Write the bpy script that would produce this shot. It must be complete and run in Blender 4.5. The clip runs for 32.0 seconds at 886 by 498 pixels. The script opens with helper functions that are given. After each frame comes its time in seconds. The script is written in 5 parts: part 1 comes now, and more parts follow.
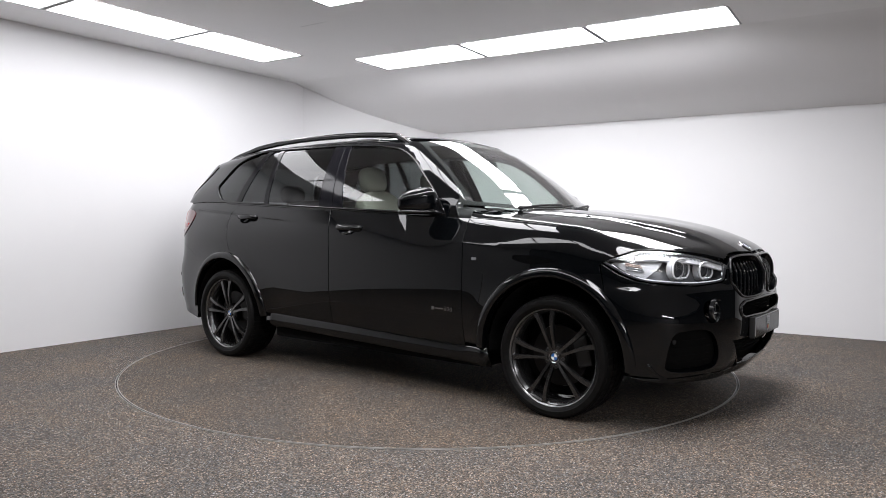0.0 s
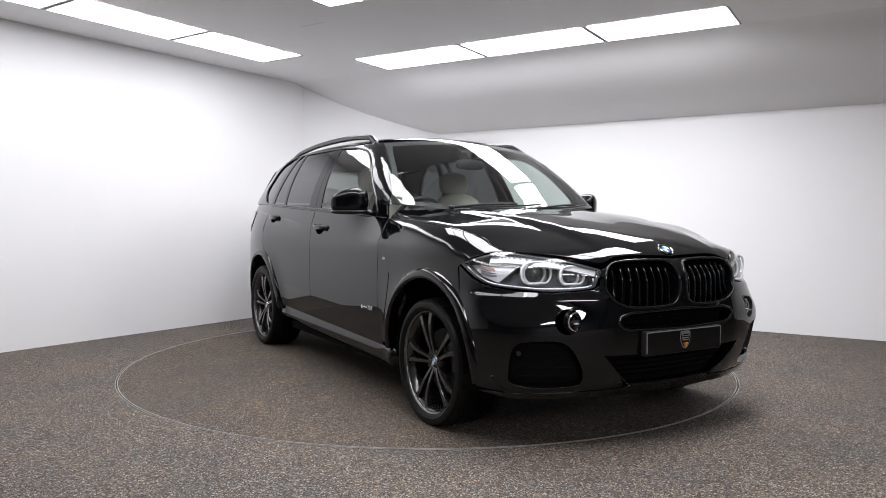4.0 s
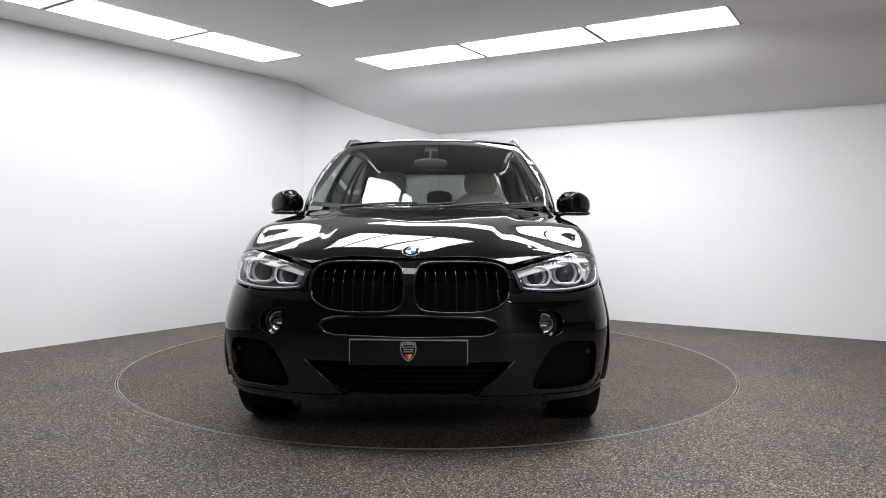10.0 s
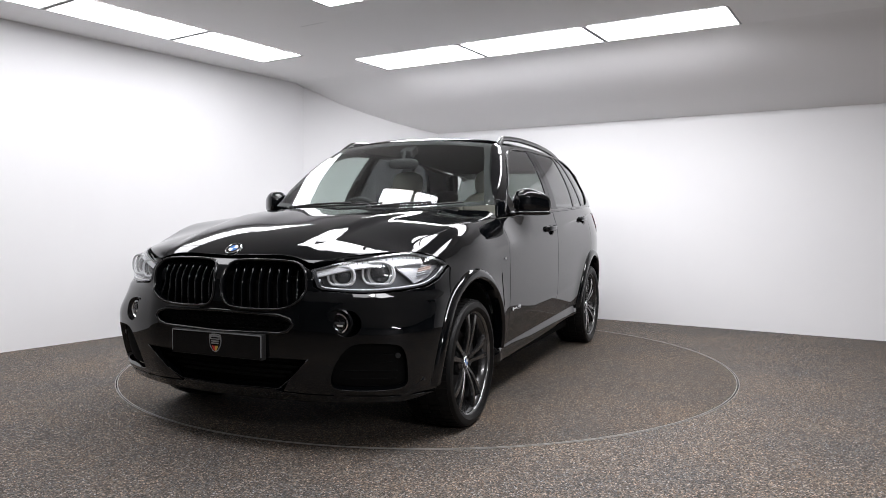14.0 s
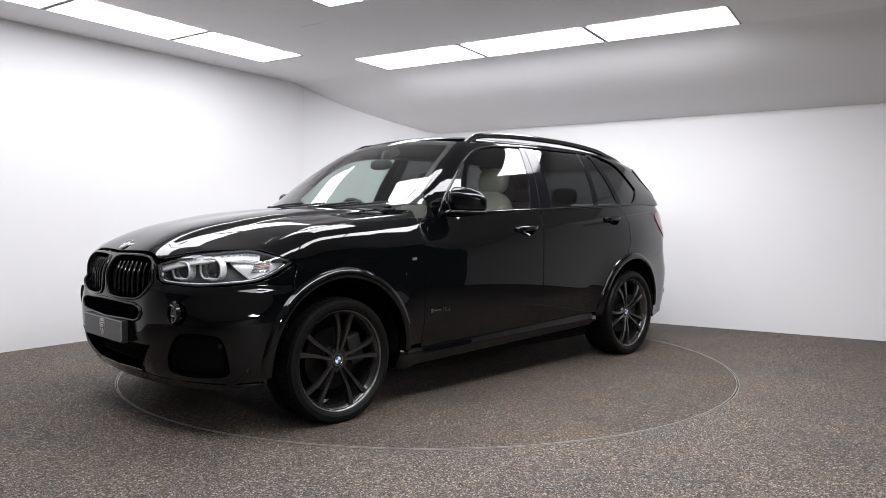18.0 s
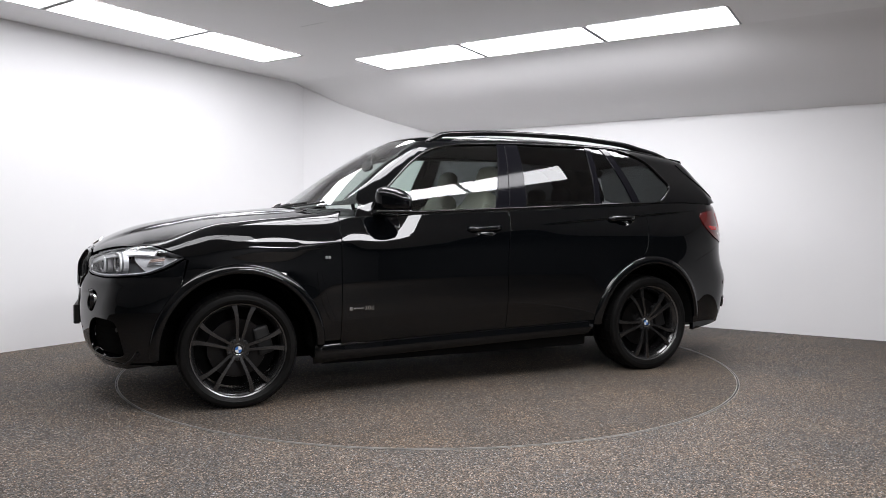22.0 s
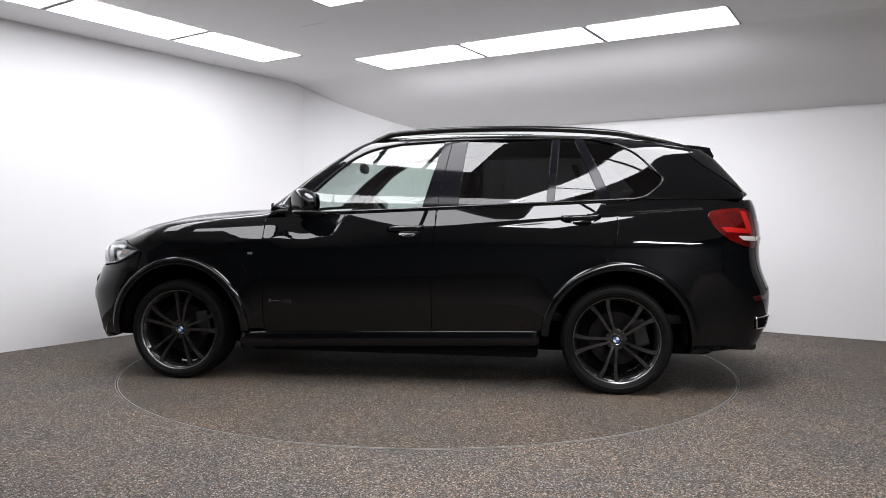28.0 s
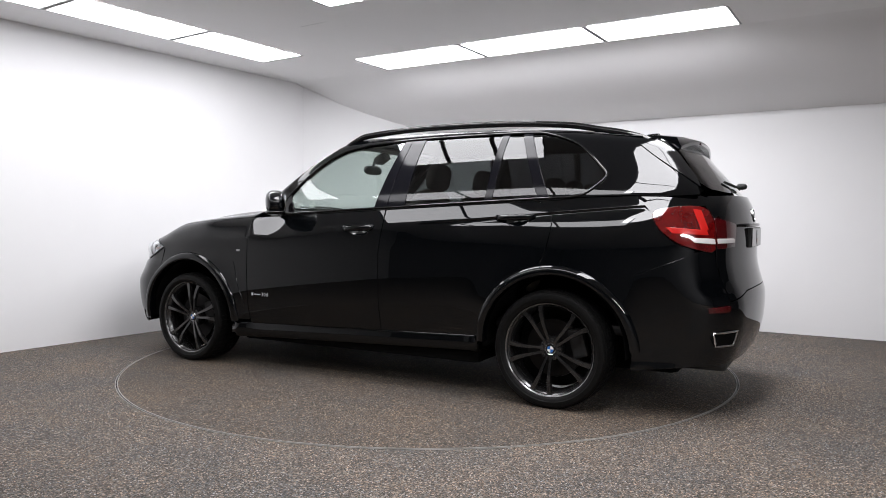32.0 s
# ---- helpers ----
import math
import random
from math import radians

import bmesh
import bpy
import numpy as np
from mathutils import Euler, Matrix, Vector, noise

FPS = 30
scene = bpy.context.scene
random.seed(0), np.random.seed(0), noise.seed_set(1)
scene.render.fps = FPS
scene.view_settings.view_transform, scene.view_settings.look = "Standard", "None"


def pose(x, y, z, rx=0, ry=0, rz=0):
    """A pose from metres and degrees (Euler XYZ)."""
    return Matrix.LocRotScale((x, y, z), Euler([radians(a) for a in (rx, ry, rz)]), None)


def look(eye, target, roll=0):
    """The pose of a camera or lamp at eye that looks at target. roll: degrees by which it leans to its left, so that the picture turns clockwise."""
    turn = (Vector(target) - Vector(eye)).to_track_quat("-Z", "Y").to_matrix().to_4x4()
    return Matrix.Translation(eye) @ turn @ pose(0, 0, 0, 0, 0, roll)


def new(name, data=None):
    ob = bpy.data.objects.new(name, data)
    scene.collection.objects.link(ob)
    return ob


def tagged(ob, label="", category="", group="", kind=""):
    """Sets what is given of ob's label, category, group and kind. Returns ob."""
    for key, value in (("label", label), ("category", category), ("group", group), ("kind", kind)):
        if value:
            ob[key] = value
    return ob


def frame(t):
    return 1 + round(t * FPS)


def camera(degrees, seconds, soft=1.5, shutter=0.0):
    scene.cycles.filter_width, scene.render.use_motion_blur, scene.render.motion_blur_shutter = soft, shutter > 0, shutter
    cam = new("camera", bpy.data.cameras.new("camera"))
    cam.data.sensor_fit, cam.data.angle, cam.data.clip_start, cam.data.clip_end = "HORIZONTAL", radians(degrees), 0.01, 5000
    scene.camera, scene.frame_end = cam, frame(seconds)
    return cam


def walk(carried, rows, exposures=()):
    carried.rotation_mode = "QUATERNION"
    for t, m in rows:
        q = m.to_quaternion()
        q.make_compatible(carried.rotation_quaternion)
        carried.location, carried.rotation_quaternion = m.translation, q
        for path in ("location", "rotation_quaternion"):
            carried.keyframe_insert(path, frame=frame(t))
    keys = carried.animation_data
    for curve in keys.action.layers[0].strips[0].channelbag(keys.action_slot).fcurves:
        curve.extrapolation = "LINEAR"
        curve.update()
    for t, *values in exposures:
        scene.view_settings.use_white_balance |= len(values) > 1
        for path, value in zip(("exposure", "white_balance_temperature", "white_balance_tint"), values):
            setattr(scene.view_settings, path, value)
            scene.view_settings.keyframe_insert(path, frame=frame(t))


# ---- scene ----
cam = camera(62.91, 32.0, soft=0.9)
EYE = (0, 0, 1.095)
VIEW = look(EYE, (0, 10, 1.095 - 10 * math.tan(radians(2.278))), 0.28)
walk(cam, [(0, VIEW), (32, VIEW)], exposures=[(0, 0.0), (32, 0.0)])

# world: no daylight reaches this windowless studio
world = bpy.data.worlds.new("world")
scene.world = world
world.use_nodes = True
world.node_tree.nodes["Background"].inputs[0].default_value = (0.02, 0.02, 0.022, 1)
world.node_tree.nodes["Background"].inputs[1].default_value = 0.2
PANEL_GLOW = 14.4


# ---- materials ----
def material(name, base=(0.5, 0.5, 0.5), rough=0.5, metal=0.0, **extra):
    m = bpy.data.materials.new(name)
    m.use_nodes = True
    b = m.node_tree.nodes["Principled BSDF"]
    b.inputs["Base Color"].default_value = (*base, 1)
    b.inputs["Roughness"].default_value = rough
    b.inputs["Metallic"].default_value = metal
    for key, value in extra.items():
        b.inputs[key.replace("_", " ")].default_value = value
    return m


def tree(m):
    n = m.node_tree.nodes
    return n, m.node_tree.links, n["Principled BSDF"]


def grain(m, scale, low, high, detail=4.0, socket="Base Color", rough=0.6):
    """Noise between two colours, or two values of another socket, in metres."""
    n, l, b = tree(m)
    co = n.new("ShaderNodeTexCoord")
    no = n.new("ShaderNodeTexNoise")
    no.inputs["Scale"].default_value, no.inputs["Detail"].default_value, no.inputs["Roughness"].default_value = scale, detail, rough
    ra = n.new("ShaderNodeValToRGB")
    ra.color_ramp.elements[0].position, ra.color_ramp.elements[1].position = 0.3, 0.7
    ra.color_ramp.elements[0].color, ra.color_ramp.elements[1].color = (*low, 1), (*high, 1)
    l.new(co.outputs["Object"], no.inputs["Vector"])
    l.new(no.outputs["Fac"], ra.inputs["Fac"])
    l.new(ra.outputs["Color"], b.inputs[socket])
    return no


def bump(m, scale, strength, distance=0.002, detail=3.0):
    n, l, b = tree(m)
    co = n.new("ShaderNodeTexCoord")
    no = n.new("ShaderNodeTexNoise")
    no.inputs["Scale"].default_value, no.inputs["Detail"].default_value = scale, detail
    bu = n.new("ShaderNodeBump")
    bu.inputs["Strength"].default_value, bu.inputs["Distance"].default_value = strength, distance
    l.new(co.outputs["Object"], no.inputs["Vector"])
    l.new(no.outputs["Fac"], bu.inputs["Height"])
    l.new(bu.outputs["Normal"], b.inputs["Normal"])


def gravel_material(name="resin_bound_gravel", dye=(1.0, 1.0, 1.0)):
    """Resin-bound gravel: small stones in brown and grey with a few pale and rusty ones, worn in soft patches."""
    m = material(name, (0.1, 0.09, 0.08), 0.75, Specular_IOR_Level=0.3)
    n, l, b = tree(m)
    co = n.new("ShaderNodeTexCoord")
    vo = n.new("ShaderNodeTexVoronoi")
    vo.inputs["Scale"].default_value = 180.0
    l.new(co.outputs["Object"], vo.inputs["Vector"])
    sep = n.new("ShaderNodeSeparateColor")
    l.new(vo.outputs["Color"], sep.inputs["Color"])

    def ramp(source, stops):
        ra = n.new("ShaderNodeValToRGB")
        e = ra.color_ramp.elements
        e[0].position, e[0].color = stops[0][0], (*stops[0][1], 1)
        e[1].position, e[1].color = stops[-1][0], (*stops[-1][1], 1)
        for at, c in stops[1:-1]:
            e.new(at).color = (*c, 1)
        l.new(source, ra.inputs["Fac"])
        return ra.outputs["Color"]

    def times(p, q):
        mul = n.new("ShaderNodeMix")
        mul.data_type, mul.blend_type = "RGBA", "MULTIPLY"
        mul.inputs["Factor"].default_value = 1.0
        l.new(p, mul.inputs["A"])
        l.new(q, mul.inputs["B"])
        return mul.outputs["Result"]

    mix = [(0.0, 0.013), (0.3, 0.050), (0.62, 0.110), (0.82, 0.170), (0.93, 0.255), (1.0, 0.47)]
    stones = ramp(sep.outputs["Red"], [(at, tuple(v * k * d for k, d in zip((1.0, 0.91, 0.825), dye))) for at, v in mix])
    hue = ramp(sep.outputs["Green"], [(0.0, (0.80, 0.96, 1.16)), (0.4, (1.0, 0.99, 0.97)), (0.75, (1.08, 0.98, 0.88)), (1.0, (1.22, 0.95, 0.77))])
    big = n.new("ShaderNodeTexNoise")
    big.inputs["Scale"].default_value, big.inputs["Detail"].default_value = 1.6, 6.0
    l.new(co.outputs["Object"], big.inputs["Vector"])
    patch = ramp(big.outputs["Fac"], [(0.3, (0.80, 0.83, 0.86)), (0.5, (0.98, 0.94, 0.90)), (0.7, (1.16, 1.06, 0.95))])
    l.new(times(times(stones, hue), patch), b.inputs["Base Color"])
    bu = n.new("ShaderNodeBump")
    bu.inputs["Strength"].default_value, bu.inputs["Distance"].default_value = 0.3, 0.002
    bu.invert = True
    l.new(vo.outputs["Distance"], bu.inputs["Height"])
    l.new(bu.outputs["Normal"], b.inputs["Normal"])
    return m


def pane_material(name, tint, ior=1.5, faces=1.8, rough=0.0):
    """A thin pane: clear or tinted straight through, mirror-like by Fresnel."""
    m = bpy.data.materials.new(name)
    m.use_nodes = True
    n, l = m.node_tree.nodes, m.node_tree.links
    n.remove(n["Principled BSDF"])
    tr, gl, mix, fr, pw, sc = (n.new(k) for k in ("ShaderNodeBsdfTransparent", "ShaderNodeBsdfGlossy", "ShaderNodeMixShader", "ShaderNodeLayerWeight", "ShaderNodeMath", "ShaderNodeMath"))
    tr.inputs["Color"].default_value = (*tint, 1)
    gl.inputs["Color"].default_value, gl.inputs["Roughness"].default_value = (1, 1, 1, 1), rough
    # both faces of the pane mirror alike: f0 + (1 - f0) * (1 - cos)^5, for its one or two surfaces that show
    f0 = faces * ((ior - 1) / (ior + 1)) ** 2
    fr.inputs["Blend"].default_value = 0.5
    pw.operation, sc.operation = "POWER", "MULTIPLY_ADD"
    pw.inputs[1].default_value, sc.inputs[1].default_value, sc.inputs[2].default_value = 5.0, 1 - f0, f0
    l.new(fr.outputs["Facing"], pw.inputs[0])
    l.new(pw.outputs[0], sc.inputs[0])
    l.new(sc.outputs[0], mix.inputs["Fac"])
    l.new(tr.outputs["BSDF"], mix.inputs[1])
    l.new(gl.outputs["BSDF"], mix.inputs[2])
    l.new(mix.outputs["Shader"], n["Material Output"].inputs["Surface"])
    return m


def glow_material(name, colour, strength):
    m = bpy.data.materials.new(name)
    m.use_nodes = True
    b = m.node_tree.nodes["Principled BSDF"]
    b.inputs["Base Color"].default_value = (0.8, 0.8, 0.8, 1)
    b.inputs["Emission Color"].default_value = (*colour, 1)
    b.inputs["Emission Strength"].default_value = strength
    return m


WHITE = material("white_wall_paint", (0.85, 0.85, 0.86), 0.55)
grain(WHITE, 0.8, (0.835, 0.835, 0.845), (0.865, 0.865, 0.87))
bump(WHITE, 60, 0.05, 0.001)
CEIL = material("ceiling_paint", (0.88, 0.875, 0.88), 0.6)
grain(CEIL, 0.7, (0.89, 0.885, 0.89), (0.91, 0.905, 0.91))
bump(CEIL, 50, 0.05, 0.001)
DARK_WALL = material("dark_wall_paint", (0.05, 0.05, 0.052), 0.7)
grain(DARK_WALL, 1.2, (0.042, 0.042, 0.044), (0.058, 0.058, 0.06))
GREY_WALL = material("grey_wall_paint", (0.18, 0.18, 0.185), 0.7)
grain(GREY_WALL, 1.2, (0.165, 0.165, 0.17), (0.195, 0.195, 0.2))
GRAVEL = gravel_material()
DECK_GRAVEL = gravel_material("brown_deck_gravel", (0.79, 0.76, 0.72))
EDGE_METAL = material("worn_steel_edge", (0.36, 0.345, 0.33), 0.5, 0.3)
GAP_BLACK = material("black_gap_rubber", (0.012, 0.012, 0.012), 0.8)
LIGHT_FRAME = material("light_frame_grey", (0.30, 0.30, 0.30), 0.5)
GLOW = glow_material("led_panel_glow", (0.985, 0.98, 1.02), PANEL_GLOW)
# strip strengths differ only to balance brightness across walls and floor
GLOW_LOW = glow_material("dim_led_panel_glow", (0.985, 0.98, 1.02), PANEL_GLOW * 0.5)
GLOW_NEAR = glow_material("near_led_panel_glow", (0.985, 0.98, 1.02), PANEL_GLOW * 0.52)
GLOW_MID = glow_material("strong_led_panel_glow", (0.985, 0.98, 1.02), PANEL_GLOW * 1.22)
# for the added fill strip only, three times the base strength
GLOW_FILL = glow_material("fill_panel_glow", (0.985, 0.98, 1.02), PANEL_GLOW * 3.0)


# ---- mesh helpers ----
def obj(name, verts, faces, mat, parent=None, label="", smooth=False, normals=None):
    me = bpy.data.meshes.new(name)
    me.from_pydata([tuple(map(float, v)) for v in verts], [], [tuple(map(int, f)) for f in faces])
    me.materials.append(mat)
    if smooth or normals is not None:
        me.polygons.foreach_set("use_smooth", [True] * len(me.polygons))
    if normals is not None:
        me.normals_split_custom_set_from_vertices([tuple(map(float, v)) for v in normals])
    me.update()
    ob = new(name, me)
    ob.parent = parent
    if label:
        tagged(ob, label)
    return ob


def prism(name, pts, z0, z1, mat, parent=None, label=""):
    """A flat slab over a plan outline (counter-clockwise)."""
    n = len(pts)
    v = [(x, y, z0) for x, y in pts] + [(x, y, z1) for x, y in pts]
    f = [tuple(range(n))[::-1], tuple(range(n, 2 * n))] + [(i, (i + 1) % n, n + (i + 1) % n, n + i) for i in range(n)]
    return obj(name, v, f, mat, parent, label)


def from_bm(name, bm, mat, parent=None, label="", smooth=False):
    me = bpy.data.meshes.new(name)
    bmesh.ops.recalc_face_normals(bm, faces=bm.faces)
    bm.to_mesh(me)
    bm.free()
    me.materials.append(mat)
    if smooth:
        me.polygons.foreach_set("use_smooth", [True] * len(me.polygons))
    ob = new(name, me)
    ob.parent = parent
    if label:
        tagged(ob, label)
    return ob


def block(name, size, at, mat, parent=None, label="", bevel=0.004, turn=None, segments=2):
    """A bevelled box of a size, centred at a place."""
    bm = bmesh.new()
    bmesh.ops.create_cube(bm, size=1)
    bmesh.ops.scale(bm, vec=size, verts=bm.verts)
    if bevel:
        bmesh.ops.bevel(bm, geom=bm.edges[:], offset=bevel, segments=segments, affect="EDGES", profile=0.6)
    m = Matrix.Translation(at)
    if turn is not None:
        m = m @ turn
    bmesh.ops.transform(bm, matrix=m, verts=bm.verts)
    return from_bm(name, bm, mat, parent, label, smooth=False)


# ---- the studio: plan in metres, the camera at the origin looking along +y ----
UL = Vector((0.56023, 0.82833))      # along the left wall
UR = Vector((0.85187, -0.52376))     # along the right wall
K1 = Vector((-1.675, 8.685))         # corner at the end of the left wall
K2 = Vector((-0.07, 9.19))           # where the right wall begins
L_END = K1 - UL * 9.0
R_END = K2 + UR * 8.6
BACK_Y = -4.2
CEIL_Z, SOFFIT_Z = 2.70, 2.185
NR = Vector((0.52376, 0.85187))      # outward from the right wall


def wall(name, a, b, za, zb, mat, thick=0.15):
    """An upright slab between two plan points, its inner face on the line a to b (the room on its right hand)."""
    d = (b - a).normalized()
    o = Vector((-d.y, d.x)) * thick
    return tagged(prism(name, [tuple(a), tuple(b), tuple(b + o), tuple(a + o)][::-1], za, zb, mat), kind="structure")


def build_room():
    # one sheet with a round hole for the turntable
    n, r = 160, TABLE_R + 0.006
    cx, cy = TABLE
    ring = [(cx + r * math.cos(2 * math.pi * i / n), cy + r * math.sin(2 * math.pi * i / n)) for i in range(n)]
    edge = []
    for x, y in ring:
        dx, dy = x - cx, y - cy
        k = min((12 if dx > 0 else 11) / abs(dx) if abs(dx) > 1e-9 else 1e9, (6.5 if dy > 0 else 11) / abs(dy) if abs(dy) > 1e-9 else 1e9)
        edge.append((cx + dx * k, cy + dy * k))
    v = [(x, y, 0) for x, y in ring] + [(x, y, 0) for x, y in edge] + [(x, y, -0.06) for x, y in ring]
    f = [(i, n + i, n + (i + 1) % n, (i + 1) % n) for i in range(n)] + [(i, (i + 1) % n, 2 * n + (i + 1) % n, 2 * n + i) for i in range(n)]
    tagged(obj("floor", v, f, GRAVEL), "brown-grey resin-bound gravel floor of a photo studio", kind="structure")
    tagged(wall("wall_west", L_END, K1, 0, CEIL_Z + 0.1, WHITE), "smooth white painted studio wall")
    tagged(wall("wall_north", K1, K2, 0, CEIL_Z + 0.1, WHITE), "short white painted wall at the studio's corner")
    tagged(wall("wall_east", K2, R_END, 0, SOFFIT_Z + 0.12, WHITE), "smooth white painted wall under the sloping soffit")
    e0, e1 = Vector((R_END.x, BACK_Y)), Vector((L_END.x, BACK_Y))
    tagged(wall("wall_side", R_END, e0, 0, CEIL_Z + 0.1, DARK_WALL), "plain dark wall beside the camera")
    tagged(wall("wall_south", e0, e1, 0, CEIL_Z + 0.1, GREY_WALL), "plain grey wall behind the camera")
    tagged(wall("wall_rear", e1, L_END, 0, CEIL_Z + 0.1, GREY_WALL), "plain grey wall beside the camera")
    # ceiling: flat, then a curved soffit down to the right wall, in one mesh
    prof = [(1.44, 2.70), (1.38, 2.697), (1.31, 2.686), (1.24, 2.664), (1.16, 2.622), (1.07, 2.566), (0.945, 2.487), (0.80, 2.42), (0.683, 2.372), (0.55, 2.325), (0.415, 2.281), (0.195, 2.224), (0.0, 2.185), (-0.16, 2.15)]
    v, f = [], []
    a, b = K2 - UR * 3.2, R_END + UR * 0.6
    for d, z in prof:
        z = 0.72 * z + 0.28 * (2.185 + 0.515 * d / 1.44)
        for q in (a, b):
            w = q - NR * d
            v.append((w.x, w.y, z))
    for i in range(len(prof) - 1):
        f.append((2 * i, 2 * i + 1, 2 * i + 3, 2 * i + 2))
    i0, i1 = len(v), len(v) + 1
    q0, q1 = a - NR * 1.44, b - NR * 1.44
    far0, far1 = q0 - NR * 16, q1 - NR * 16
    v += [(q0.x, q0.y, CEIL_Z), (q1.x, q1.y, CEIL_Z), (far1.x, far1.y, CEIL_Z), (far0.x, far0.y, CEIL_Z)]
    f.append((i0 + 3, i0 + 2, i1, i0))
    tagged(obj("ceiling", v, f, CEIL, smooth=True), "grey-white plaster ceiling with a curved sloping soffit", kind="structure")


def light_strip(start, along, across, lengths, width, group, glow=None):
    """A row of recessed LED panels in the ceiling, each a thing with its frame and diffuser."""
    p = Vector(start)
    al, ac = Vector(along), Vector(across)
    for ln in lengths:
        root = new("light_panel")
        mid = p + al * (ln / 2) + ac * (width / 2)
        root.matrix_world = Matrix.Translation((mid.x, mid.y, CEIL_Z)) @ Matrix.Rotation(math.atan2(al.y, al.x), 4, "Z")
        tagged(root, "glowing white rectangular LED panel set in the ceiling", "ceiling light", group)
        hx, hy, e, g = ln / 2 - 0.003, width / 2 - 0.001, 0.019, 0.005
        o = [(-hx, -hy), (hx, -hy), (hx, hy), (-hx, hy)]
        i = [(-hx + e, -hy + g), (hx - e, -hy + g), (hx - e, hy - g), (-hx + e, hy - g)]
        v = [(x, y, -0.002) for x, y in o] + [(x, y, -0.007) for x, y in o] + [(x, y, -0.007) for x, y in i] + [(x, y, -0.002) for x, y in i]
        f = [(k + a, (k + 1) % 4 + a, (k + 1) % 4 + a + 4, k + a + 4) for a in (0, 4, 8) for k in range(4)]
        obj("frame", v, f, LIGHT_FRAME, root)
        obj("diffuser", [(x, y, -0.004) for x, y in i], [(3, 2, 1, 0)], glow or GLOW, root)
        p = p + al * ln


def ceiling_seam(a, b):
    a, b = Vector(a), Vector(b)
    d = (b - a).normalized()
    o = Vector((-d.y, d.x)) * 0.002
    z = CEIL_Z - 0.003
    return obj("trim", [(a.x - o.x, a.y - o.y, z), (b.x - o.x, b.y - o.y, z), (b.x + o.x, b.y + o.y, z), (a.x + o.x, a.y + o.y, z)], [(3, 2, 1, 0)], DARK_WALL)


TABLE, TABLE_R = (-0.1006, 5.673), 2.252


def build_turntable():
    n = 160
    root = new("turntable")
    root.location = (TABLE[0], TABLE[1], 0)
    tagged(root, "round gravel-topped vehicle turntable flush with the floor", "turntable")
    c = [(math.cos(2 * math.pi * i / n), math.sin(2 * math.pi * i / n)) for i in range(n)]

    def hoop(r0, r1, z0, z1):
        v = [(x * r0, y * r0, z0) for x, y in c] + [(x * r1, y * r1, z1) for x, y in c]
        return v, [(i, n + i, n + (i + 1) % n, (i + 1) % n) for i in range(n)]
    r = TABLE_R
    obj("deck", [(x * (r - 0.008), y * (r - 0.008), 0.002) for x, y in c], [tuple(range(n))], DECK_GRAVEL, root, "slightly darker brown gravel deck")
    v, f = hoop(r - 0.008, r - 0.003, 0.003, 0.003)
    v2, f2 = hoop(r - 0.003, r - 0.003, 0.003, -0.06)
    obj("edge_strip", v + v2, f + [tuple(k + len(v) for k in q) for q in f2], EDGE_METAL, root, "thin worn steel edge strip")
    v, f = hoop(r - 0.02, r + 0.03, -0.05, -0.05)
    obj("gap_seal", v, f, GAP_BLACK, root)
    # the fixed steel ring round the pit
    v, f = hoop(r + 0.006, r + 0.010, 0.002, 0.002)
    v2, f2 = hoop(r + 0.006, r + 0.006, -0.05, 0.002)
    ob = obj("trim_ring", v + v2, f + [tuple(k + len(v) for k in q) for q in f2], EDGE_METAL)
    ob.location = (TABLE[0], TABLE[1], 0)
    tagged(ob, "thin steel ring set in the gravel floor", kind="structure")
    return root


build_room()
NL = Vector((0.82833, -0.56023))     # from the left wall into the room
STRIPS = "panels of the ceiling light ring"
light_strip(Vector((-1.835, 7.465)), -UL, NL, [1.10, 1.13, 1.17], 0.55, STRIPS, GLOW_LOW)
light_strip(Vector((-0.905, 7.31)), UR, NR, [1.21, 1.20, 1.14], 0.567, STRIPS, GLOW_MID)
at = lambda nl, ul: NL * nl + UL * ul
light_strip(at(-0.72, 5.15), -UL, -NL, [1.17, 1.17, 1.17], 0.55, STRIPS, GLOW_MID)
light_strip(UR * -4.6 + NR * 1.48, UR, NR, [1.18, 1.18, 1.18], 0.56, STRIPS, GLOW_NEAR)
light_strip(Vector((-0.855, 5.515)) - UL * 0.98, UR, UL, [0.49, 0.49, 0.49], 0.98, "middle panels of the ceiling light", GLOW)
# unseen fill strip, added behind the camera to brighten the right-hand floor
FILL = "panels of the far ceiling light ring"
light_strip(Vector((1.7, -1.3)), UR, NR, [1.18, 1.18, 1.18], 0.56, FILL, GLOW_FILL)
tagged(ceiling_seam((-1.20, 6.10), (-0.95, 5.93)), kind="structure")
turntable = build_turntable()


from mathutils.geometry import delaunay_2d_cdt as cdt

